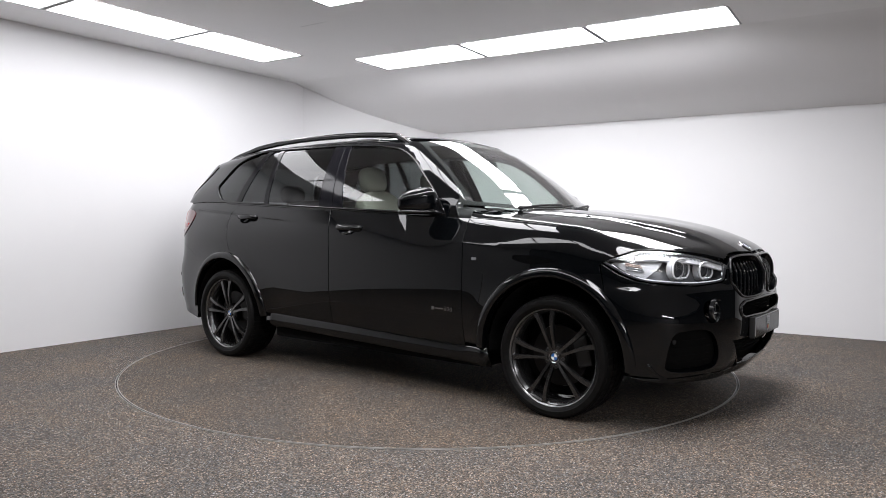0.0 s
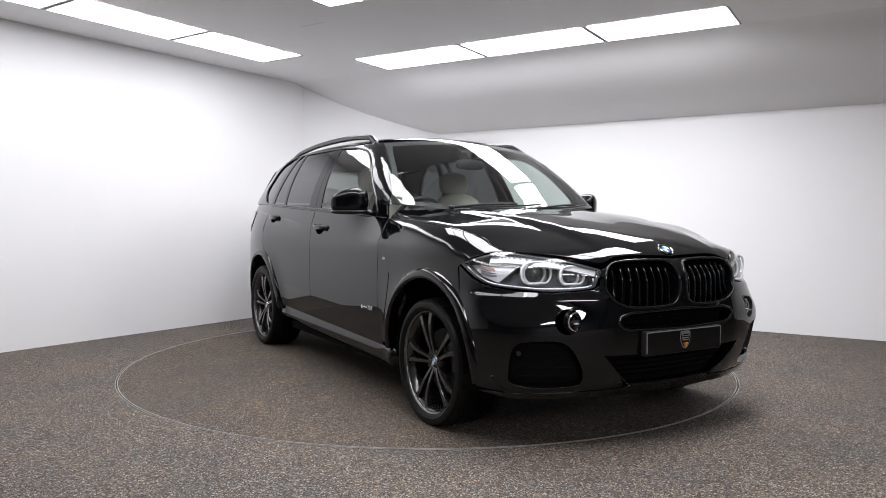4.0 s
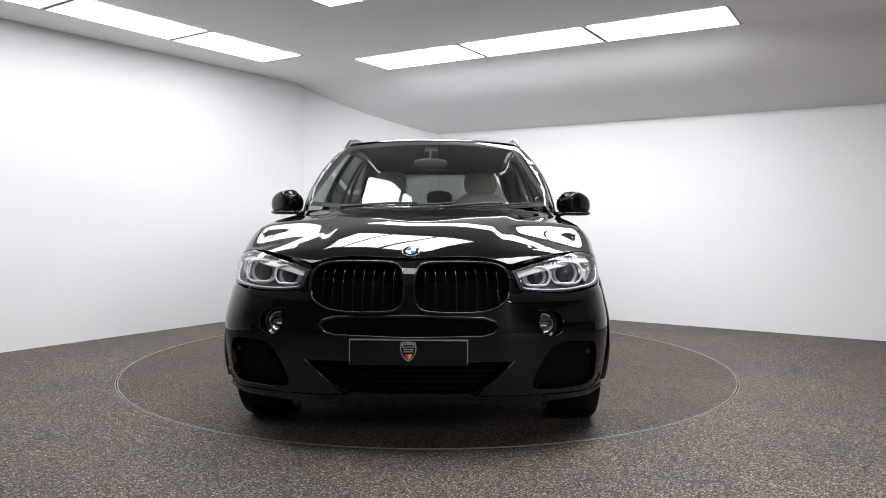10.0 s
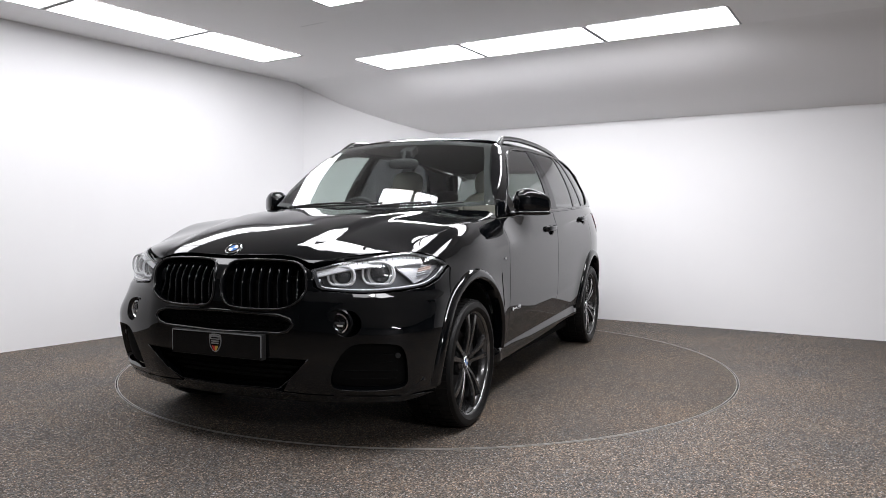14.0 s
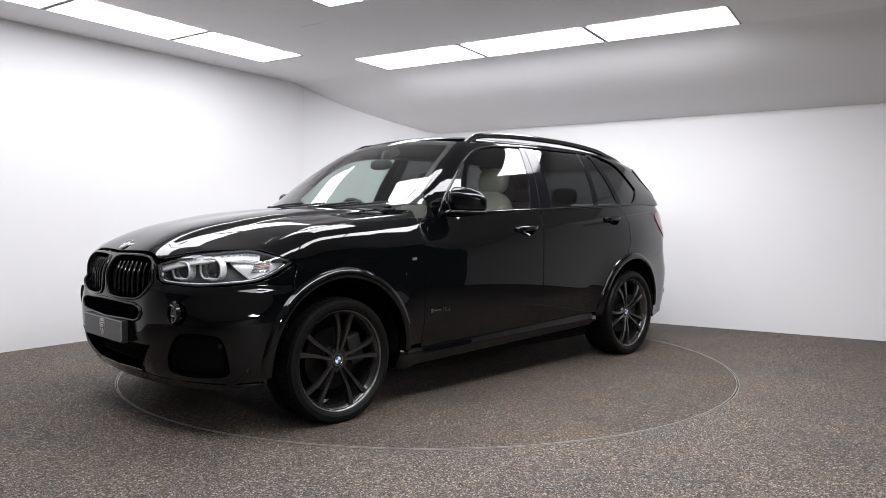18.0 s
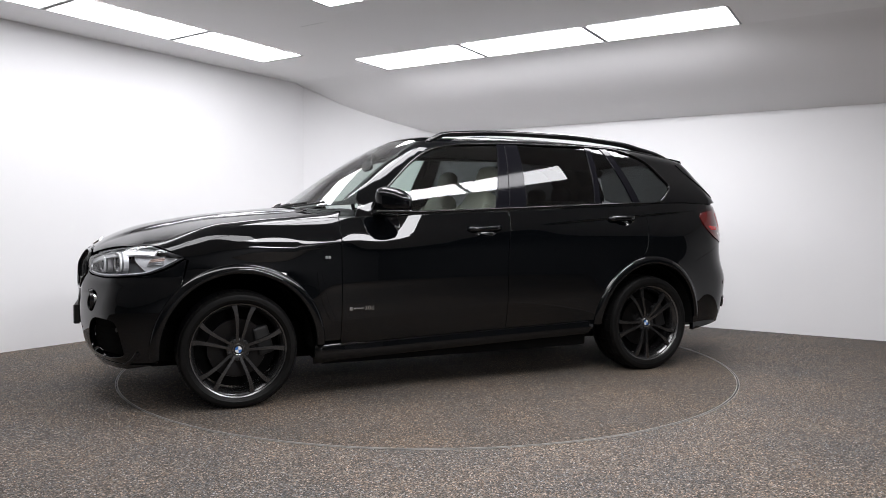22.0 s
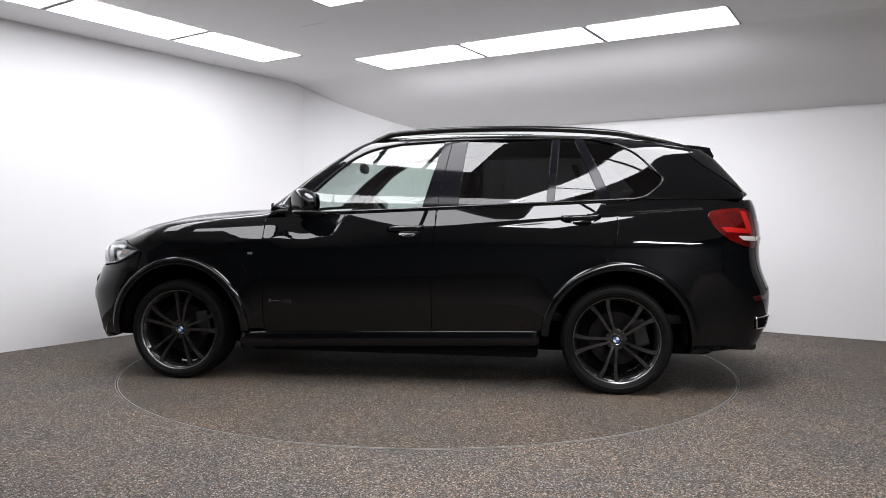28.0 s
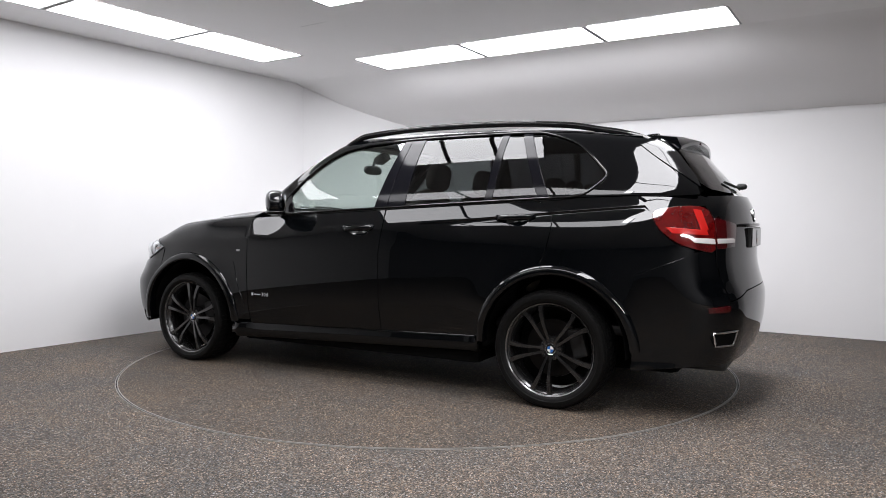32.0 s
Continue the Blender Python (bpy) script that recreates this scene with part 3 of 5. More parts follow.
def build_lower(s):
    fx, fz = ARCH["front"]
    rx, rz = ARCH["rear"]
    sill = lambda x: 0.362 - 0.030 * x
    # front wing: from the door to the lamp and the bumper seam
    top = WING_TOP + [(1.893, 0.943), (1.80, 0.903)]
    wing = [(0.862, 0.36)] + top + [(1.735, 0.862), (1.762, 0.76), (1.80, 0.645)]
    a0 = math.degrees(math.atan2(0.645 - fz, 1.80 - fx))
    wing += arc(fx, fz, 0.45, a0, 180 - 4, 40) + [(fx - 0.46, 0.36)]
    w = panel("front_wing", PAINT, car, "side", wing, skin_low, side=s, h=0.024, lines=SWAGE + [[(x, z - dz) for x, z in WING_TOP[::-1]] for dz in (0.008, 0.02, 0.035)])
    # doors below the belt
    belt = lambda x: float(belt_z(x)) - 0.006
    gap = [(-0.283, sill(-0.28)), (-0.283, 0.873), (-0.304, 1.06), (-0.313, belt(-0.31))]
    fd = [(0.855, sill(0.855)), (0.855, 1.106)] + [(x, belt(x)) for x in np.linspace(0.70, -0.306, 12)] + gap[::-1][1:]
    door = panel("front_door", PAINT, car, "side", fd, skin_low, holes=[bowl_edge(*HANDLES[0])], side=s, h=0.035, lines=SWAGE + LOW_CREASE)
    q0 = (-1.0, sill(-1.0))
    rd = [(-0.29, sill(-0.29)), (-0.29, 0.873), (-0.311, 1.06), (-0.320, belt(-0.32))] + [(x, belt(x)) for x in np.linspace(-0.4, -1.37, 12)]
    rd += spline([(-1.376, belt(-1.376)), (-1.443, 1.146), (-1.464, 1.082), (-1.436, 0.912), (-1.40, 0.85)], 6)[1:]
    rd += arc(rx, rz, 0.497, 82, 10, 20) + [(rx + 0.497, sill(-0.97))]
    rdoor = panel("rear_door", PAINT, car, "side", rd, skin_low, holes=[bowl_edge(*HANDLES[1])], side=s, h=0.035, lines=SWAGE + LOW_CREASE)
    # side skirt: it carries the doors on, swells out again and rolls under
    prof = [(-0.022, 0.014), (-0.003, 0.0), (-0.001, -0.016), (0.0015, -0.036), (0.003, -0.054), (0.001, -0.072), (-0.008, -0.090), (-0.032, -0.106), (-0.08, -0.114)]
    xs = np.linspace(-0.985, 1.02, 40)
    v, m = [], len(prof)
    for x in xs:
        z0 = sill(x) - 0.004
        y0 = float(lower_side(np.array(x), np.array(z0)))
        fade = 1 - 0.9 * float(step(0.72, 1.02, np.array(x)))
        v += [(x, s * (y0 + (dy * fade if dy > 0 else dy)), z0 + dz) for dy, dz in prof]
    bm = bmesh.new()
    vs = [bm.verts.new(q) for q in v]
    for i in range(len(xs) - 1):
        for k in range(m - 1):
            bm.faces.new((vs[i * m + k], vs[i * m + k + 1], vs[(i + 1) * m + k + 1], vs[(i + 1) * m + k]))
    bm.faces.new(vs[:m])
    bm.faces.new(vs[-m:])
    from_bm("sill", bm, PAINT, car, smooth=True)
    # rear quarter, up to the belt, back to the tail lamp and the bumper seam
    qp = [(-1.382, belt(-1.382)), (-1.55, 1.226), (-1.9, 1.236), (-2.10, 1.233), (-2.25, 1.240), (-2.30, 1.222), (-2.305, 1.188), (-2.28, 1.181), (-2.133, 1.175), (-2.06, 1.148), (-2.045, 1.140), (-2.06, 1.05), (-2.15, 0.972), (-2.25, 0.934), (-2.20, 0.90), (-1.95, 0.80), (-1.84, 0.73)]
    a1 = math.degrees(math.atan2(0.73 - rz, -1.84 - rx))
    qp += arc(rx, rz, 0.45, a1, 84, 18) + spline([(-1.408, 0.852), (-1.443, 0.912), (-1.471, 1.082), (-1.450, 1.146)], 6)
    panel("rear_wing", PAINT, car, "side", qp, skin_low, side=s, h=0.03, lines=SWAGE)
    # arch trims: a rounded lip, highest at its middle
    lip = [(0.4965, -0.002), (0.4945, 0.005), (0.489, 0.0115), (0.481, 0.0165), (0.471, 0.0195), (0.459, 0.0205), (0.447, 0.0185), (0.441, 0.013), (0.4385, 0.004), (0.4385, -0.045)]
    for (ax, az), lo, hi in ((ARCH["front"], -4, 180), (ARCH["rear"], 2, 177)):
        n, m, v = 60, len(lip), []
        for i in range(n + 1):
            a = radians(lo + (hi - lo) * i / n)
            ray = [(ax + r * math.cos(a), az + r * math.sin(a)) for r, _ in lip]
            v += [(q.x, q.y + s * d, q.z) for q, (_, d) in zip(on_skin("side", ray, skin_low, 0.0, s), lip)]
        f = [(i * m + k, i * m + k + 1, (i + 1) * m + k + 1, (i + 1) * m + k) for i in range(n) for k in range(m - 1)]
        obj("arch_trim", v, [q if s < 0 else q[::-1] for q in f], PAINT, car, smooth=True)
    return w, door, rdoor


def build_nose():
    lamp_low = [(1.745, 0.928, 0.868), (1.835, 0.911, 0.812), (1.92, 0.875, 0.778), (2.041, 0.787, 0.762), (2.14, 0.662, 0.756), (2.22, 0.5, 0.768), (2.232, 0.462, 0.79)]
    half = nose([(0, 0.452), (0.47, 0.462), (0.37, 0.36), (0.31, 0.292), (0.55, 0.29), (2.02, 0.80, 0.29), (1.90, 0.90, 0.30)])
    fx, fz = ARCH["front"]
    half += [(math.atan2(float(lower_side(np.array(x), np.array(z))), x - FRONT_PIVOT), z) for x, z in arc(fx, fz, 0.45, -6, 41, 14)]
    half += nose([(1.77, 0.945, 0.76)]) + nose(lamp_low) + nose([(2.228, 0.452, 0.86)])
    half += nose([(2.24, 0.38, 0.898), (2.252, 0.25, 0.914), (2.262, 0.1, 0.912), (2.265, 0, 0.908)])
    outline = half + [(-a, z) for a, z in half[::-1][1:-1]]
    kid = spline(nose(KIDNEY), 5, True)
    slot = nose([(0, 0.668), (0.33, 0.657), (0.385, 0.642), (0.402, 0.618), (0.38, 0.588), (0.335, 0.574), (0, 0.567)])
    whole = lambda q: q + [(-a, z) for a, z in q[::-1] if abs(a) > 1e-6]
    corner = spline(nose(CORNER), 4, True)
    fog = [(math.atan2(FOG[0], FOG_X - FRONT_PIVOT) + 0.052 * math.cos(t), FOG[1] + 0.060 * math.sin(t)) for t in np.linspace(0, 2 * math.pi, 28)[:-1]]
    flip = lambda q: [(-a, z) for a, z in q]
    panel("front_bumper", PAINT, car, "nose", outline, skin_low, holes=[kid, flip(kid), whole(slot), corner, flip(corner), fog, flip(fog)], h=0.026, thick=0.03)
    lip = nose([(0, 0.240), (0.3, 0.242), (0.55, 0.248), (2.02, 0.80, 0.258), (1.90, 0.895, 0.286), (2.02, 0.80, 0.284), (0.55, 0.284), (0.30, 0.286), (0.27, 0.300), (0, 0.298)])
    panel("front_splitter", PAINT, car, "nose", whole(lip), skin_low, h=0.03, thick=0.03, lift=0.004, label="gloss-black lower splitter")
    hole_back = nose([(0, 0.28), (0.55, 0.28), (2.05, 0.76, 0.28), (1.93, 0.90, 0.5), (2.0, 0.80, 0.74), (2.14, 0.64, 0.74), (2.24, 0.45, 0.86), (2.25, 0.2, 0.90), (2.26, 0, 0.90)])
    panel("radiator_core", SHADOW, car, "nose", whole(hole_back), skin_low, lift=-0.085, thick=0, h=0.06)


KIDNEY = [(0.452, 0.79), (0.444, 0.85), (0.408, 0.889), (0.33, 0.902), (0.18, 0.904), (0.07, 0.897), (0.034, 0.868), (0.022, 0.80), (0.028, 0.735), (0.055, 0.697), (0.12, 0.684), (0.25, 0.681), (0.35, 0.689), (0.412, 0.718), (0.442, 0.752)]
CORNER = [(0.66, 0.53), (0.815, 0.537), (0.876, 0.505), (0.886, 0.39), (0.86, 0.33), (0.74, 0.312), (0.60, 0.314), (0.555, 0.34), (0.58, 0.43)]
FOG, FOG_X = (0.605, 0.627), 2.175


def build_hood():
    """The bonnet: its edge runs over the grille, along the lamps and down the top of the wings."""
    front = spline([(2.262, 0), (2.252, 0.15), (2.236, 0.33), (2.240, 0.44)], 4)
    lamp = spline([(2.236, 0.462), (2.180, 0.560), (2.098, 0.661), (1.966, 0.775), (1.900, 0.835), (1.870, 0.852)], 4)
    o, d, far = rays("side", np.array(WING_TOP))
    p, _ = meet(skin_low, o, d, far)
    wing = [(x, y - 0.006) for x, y, _ in p if x < 1.855][::-1]
    back = [(0.845, 0.83), (0.83, 0.79), (0.90, 0.62), (0.965, 0.35), (0.985, 0)]
    half = front + lamp + wing + back
    outline = half + [(x, -y) for x, y in half[::-1] if abs(y) > 1e-6]
    panel("bonnet", PAINT, car, "top", outline, skin_low, h=0.028, thick=0.02)


WING_TOP = spline([(0.862, 1.108), (1.2, 1.088), (1.55, 1.055), (1.75, 1.012), (1.86, 0.965)], 8)


def screen_edge(n=12):
    ys = spline([(0.822, 1.195), (0.777, 1.30), (0.722, 1.42), (0.667, 1.54), (0.612, 1.632)], 3)
    return ys


def build_top(s):
    """The car's upper side: pillars and window frames round the panes."""
    edge = np.array(screen_edge())
    o, d, far = rays("front", edge)
    p3, _ = meet(skin_high, o, d, far)
    fr = [(x + 0.006, z) for x, _, z in p3[::-1]]
    topz = lambda x: float(roof_z(np.array(x), np.array(0.645))) - 0.012
    top = [(x, topz(x)) for x in np.linspace(-1.98, 0.18, 22)]
    back = [(-1.55, 1.232), (-1.9, 1.242), (-2.10, 1.236), (-2.26, 1.245), (-2.235, 1.30), (-2.15, 1.40), (-2.06, 1.50), (-1.99, 1.575)]
    belt = [(x, float(belt_z(x)) - 0.002) for x in np.linspace(0.74, -1.5, 20)]
    outline = belt + back + top + fr
    dlo = DLO
    panel("side_frame", PAINT, car, "side", outline, skin_high, holes=[dlo], side=s, h=0.03, thick=0.02)


DLO = ([(x, float(belt_z(x)) + 0.012) for x in np.linspace(0.655, -1.40, 20)]
       + spline([(-1.56, 1.234), (-1.645, 1.254), (-1.735, 1.327), (-1.752, 1.366), (-1.715, 1.41), (-1.57, 1.548), (-1.36, 1.626), (-1.22, 1.640), (-1.06, 1.642)], 5)
       + [(-0.48, 1.638), (-0.34, 1.634)] + spline([(-0.03, 1.615), (0.164, 1.574), (0.317, 1.49), (0.447, 1.376), (0.575, 1.25)], 5))


def build_windows(s, door, rdoor):
    b = lambda x: float(belt_z(x)) + 0.012
    front = [(0.62, b(0.62)), (0.2, b(0.2)), (-0.222, b(-0.22)), (-0.345, 1.632), (-0.18, 1.626)] + spline([(-0.03, 1.613), (0.164, 1.572), (0.317, 1.488), (0.447, 1.374), (0.575, 1.24)], 4)
    rear = [(-0.443, b(-0.44)), (-0.74, b(-0.74)), (-1.03, b(-1.03)), (-1.066, 1.640), (-0.485, 1.636)]
    small = [(-1.062, b(-1.06)), (-1.375, b(-1.375)), (-1.200, 1.639), (-1.100, 1.640)]
    quarter = [(-1.42, b(-1.42))] + spline([(-1.56, 1.236), (-1.642, 1.256), (-1.732, 1.328), (-1.748, 1.366), (-1.712, 1.41), (-1.57, 1.545), (-1.36, 1.623), (-1.245, 1.637)], 5)
    panel("front_window", GLASS, door, "side", front, skin_high, side=s, thick=0, lift=-0.004, h=0.05, label="clear greenish side window")
    for nm, q in (("rear_window", rear), ("vent_window", small), ("quarter_window", quarter)):
        panel(nm, PRIVACY, car if nm == "quarter_window" else rdoor, "side", q, skin_high, side=s, thick=0, lift=-0.004, h=0.05, label=WIN)
    frame_path = on_skin("side", resample(DLO, 0.06), skin_high, 0.001, s)
    tube("window_trim", frame_path, 0.0075, GLOSS, car, "gloss-black window surround", up=(0, 1, 0), closed=True)
    # pillars between the panes
    panel("door_pillar", PILLAR, door, "side", [(-0.215, b(-0.215)), (-0.312, b(-0.31)), (-0.388, 1.641), (-0.338, 1.636)], skin_high, side=s, thick=0.012, h=0.04)
    panel("door_pillar", PILLAR, rdoor, "side", [(-0.318, b(-0.318)), (-0.45, b(-0.45)), (-0.492, 1.64), (-0.394, 1.641)], skin_high, side=s, thick=0.012, h=0.04)
    panel("window_bar", PILLAR, car, "side", [(-1.022, b(-1.02)), (-1.068, b(-1.068)), (-1.104, 1.643), (-1.058, 1.643)], skin_high, side=s, thick=0.012, h=0.03)
    panel("window_bar", PILLAR, car, "side", [(-1.365, b(-1.365)), (-1.43, b(-1.43)), (-1.252, 1.64), (-1.193, 1.642)], skin_high, side=s, thick=0.012, h=0.03)


def build_roof():
    half = [(0.255, 0.0), (0.235, 0.25), (0.185, 0.45), (0.13, 0.60), (0.05, 0.635)] + [(x, 0.645) for x in np.linspace(-0.1, -1.7, 9)] + [(-1.9, 0.60), (-1.97, 0.4), (-2.0, 0)]
    outline = half + [(x, -y) for x, y in half[::-1] if abs(y) > 1e-6]
    panel("roof", PAINT, car, "top", outline, skin_high, h=0.045, thick=0.02)
    e = screen_edge()
    outline = [(y - 0.004, z) for y, z in e] + [(0.4, 1.655), (0.2, 1.665), (0, 1.668), (-0.2, 1.665), (-0.4, 1.655)] + [(-y + 0.004, z) for y, z in e[::-1]] + [(-0.5, 1.175), (0, 1.165), (0.5, 1.175)]
    panel("windscreen", SCREEN, car, "front", outline, skin_high, h=0.05, thick=0)


def build_stern():
    rx, rz = ARCH["rear"]
    whole = lambda q: q + [(-a, z) for a, z in q[::-1] if abs(a) > 1e-6]
    ang = lambda x, z: math.atan2(float(lower_side(np.array(x), np.array(z))), REAR_PIVOT - x)
    half = stern([(0, 0.30), (0.4, 0.30)]) + [(ang(-2.25, 0.3), 0.30), (ang(-1.93, 0.27), 0.265)]
    half += [(ang(x, z), z) for x, z in arc(rx, rz, 0.45, 188, 125, 16) if x < -1.72]
    half += [(ang(-1.95, 0.795), 0.795), (ang(-2.20, 0.893), 0.893), (ang(-2.25, 0.925), 0.925)] + stern([(-2.335, 0.725, 0.93), (-2.35, 0.722, 0.86), (-2.42, 0.70, 0.65), (-2.48, 0.45, 0.70), (-2.50, 0.2, 0.708), (-2.50, 0, 0.708)])
    panel("rear_bumper", PAINT, car, "stern", whole(half), skin_low, h=0.03, thick=0.03)
    gate = stern([(-2.505, 0, 0.716), (-2.50, 0.2, 0.716), (-2.485, 0.45, 0.709), (-2.42, 0.69, 0.662), (-2.35, 0.714, 0.865), (-2.345, 0.715, 0.93)]) + stern([(-2.335, 0.708, 1.115), (-2.30, 0.735, 1.18), (0.70, 1.235), (0.4, 1.245), (0, 1.25)])
    panel("tailgate", PAINT, car, "stern", whole(gate), skin_low, h=0.04, thick=0.02)
    glass = [(0.0, 1.262), (0.45, 1.262), (0.66, 1.272), (0.70, 1.30), (0.655, 1.38), (0.60, 1.47), (0.55, 1.545), (0, 1.565)]
    panel("rear_screen", REAR_GLASS, car, "rear", whole(glass), skin_high, h=0.05, thick=0, lift=0.004, label=WIN)


def build_wheel(ax, s, hub_z):
    wheel = new("wheel")
    wheel.parent = car
    wheel["rolling"] = hub_z
    wheel.location = (ax, s * 0.83, hub_z)
    wheel["phase"] = {(True, 1): 25, (False, 1): 65, (True, -1): 5, (False, -1): 13}[(ax > 0, s)]
    if s < 0:
        wheel.rotation_euler = (0, 0, math.pi)
    tyre = [(0.268, -0.12), (0.280, -0.130), (0.308, -0.140), (0.330, -0.134), (0.340, -0.118), (0.345, -0.09), (0.3455, 0.0), (0.345, 0.085), (0.340, 0.113), (0.330, 0.128), (0.310, 0.134), (0.284, 0.127), (0.275, 0.119), (0.268, 0.105)]
    tyre = [(r * hub_z / 0.3455 if r > 0.3 else r, y) for r, y in tyre]
    lathe("tyre", tyre, 72, RUBBER, wheel)
    lathe("sidewall_ring", [(0.297 * hub_z / 0.3455, 0.1308), (0.302 * hub_z / 0.3455, 0.1342), (0.307 * hub_z / 0.3455, 0.1338)], 72, RUBBER, wheel)
    lathe("rim", [(0.268, -0.12), (0.260, -0.09), (0.242, -0.06), (0.239, 0.06), (0.252, 0.095), (0.263, 0.104), (0.270, 0.112), (0.274, 0.119), (0.276, 0.114)], 72, RIM, wheel)
    lathe("rim_lip", [(0.2625, 0.105), (0.2635, 0.1135), (0.2675, 0.117), (0.2725, 0.1205)], 72, RIM_EDGE, wheel, sharp=False)
    return wheel


DOORS = {}
for sd in (1, -1):
    _, *DOORS[sd] = build_lower(sd)
    build_top(sd)
    build_windows(sd, *DOORS[sd])
build_nose()
build_hood()
build_roof()
build_stern()
for axle, hub in ((FRONT_AXLE, 0.338), (REAR_AXLE, 0.345)):
    for sd in (1, -1):
        build_wheel(axle, sd, hub)


# ---- car details ----
def axes(n, up=(0, 0, 1)):
    """A frame whose third axis is n."""
    n = Vector(n).normalized()
    a = Vector(up).cross(n)
    a = a.normalized() if a.length > 1e-4 else Vector((1, 0, 0))
    return Matrix((a, n.cross(a), n)).transposed()


def turned(name, prof, n, mat, parent, at, axis, label="", smooth=True):
    """A profile of (radius, height) turned about an axis through a place."""
    m, at = axes(axis), Vector(at)
    v, f, k = [], [], len(prof)
    for i in range(n):
        c, s = math.cos(2 * math.pi * i / n), math.sin(2 * math.pi * i / n)
        v += [at + m @ Vector((r * c, r * s, h)) for r, h in prof]
    for i in range(n):
        j = (i + 1) % n
        f += [(i * k + q, j * k + q, j * k + q + 1, i * k + q + 1) for q in range(k - 1)]
    ob = obj(name, v, f, mat, parent, label, smooth=smooth)
    ob.data.set_sharp_from_angle(angle=radians(40))
    return ob


def sector(name, r, a0, a1, mat, parent, at, m, height):
    k = 8
    pts = [Vector((0, 0, height))] + [Vector((r * math.cos(radians(a0 + (a1 - a0) * i / k)), r * math.sin(radians(a0 + (a1 - a0) * i / k)), height)) for i in range(k + 1)]
    return obj(name, [Vector(at) + m @ q for q in pts], [(0, i + 1, i + 2) for i in range(k)], mat, parent)


def roundel(r, at, axis, parent, up=(0, 0, 1)):
    """A round emblem: chrome rim, dark ring and four quarters in blue and white."""
    m = axes(axis, up)
    root = turned("badge", [(r, -0.004), (r, 0.001), (r * 0.95, 0.003), (r * 0.90, 0.002), (r * 0.9, 0.0)], 28, CHROME, parent, at, axis, "round chrome-rimmed emblem")
    turned("badge_ring", [(r * 0.92, 0.0006), (r * 0.58, 0.0012), (r * 0.58, 0.0)], 28, GLOSS, root, at, axis)
    for i in range(4):
        sector("badge_quarter", r * 0.6, 90 * i, 90 * i + 90, BADGE_BLUE if i % 2 else BADGE_WHITE, root, at, m, 0.0016)
    return root


def blob(name, size, at, mat, parent, power=2.6, n=20, label="", cut=None, turn=None):
    """A rounded solid (superellipsoid) of half sizes; cut keeps heights within (low, high) of its own unit."""
    v, f = [], []
    e = 2 / power
    sg = lambda q: math.copysign(abs(q) ** e, q)
    lo, hi = cut or (-1, 1)
    rows = [math.asin(lo + (hi - lo) * i / n) if cut else -math.pi / 2 + math.pi * i / n for i in range(n + 1)]
    t = (turn or Matrix.Identity(3))
    for a in rows:
        for j in range(2 * n):
            b = math.pi * j / n
            v.append(Vector(at) + t @ Vector((size[0] * sg(math.cos(a)) * sg(math.cos(b)), size[1] * sg(math.cos(a)) * sg(math.sin(b)), size[2] * sg(math.sin(a)))))
    for i in range(n):
        for j in range(2 * n):
            k = (j + 1) % (2 * n)
            f.append((i * 2 * n + j, i * 2 * n + k, (i + 1) * 2 * n + k, (i + 1) * 2 * n + j))
    f += [tuple(range(2 * n))[::-1], tuple(n * 2 * n + j for j in range(2 * n))]
    return obj(name, v, f, mat, parent, label, smooth=True)


def nose_pts(pts, lift=0.0, s=1):
    return on_skin("nose", nose(pts), skin_low, lift, s)


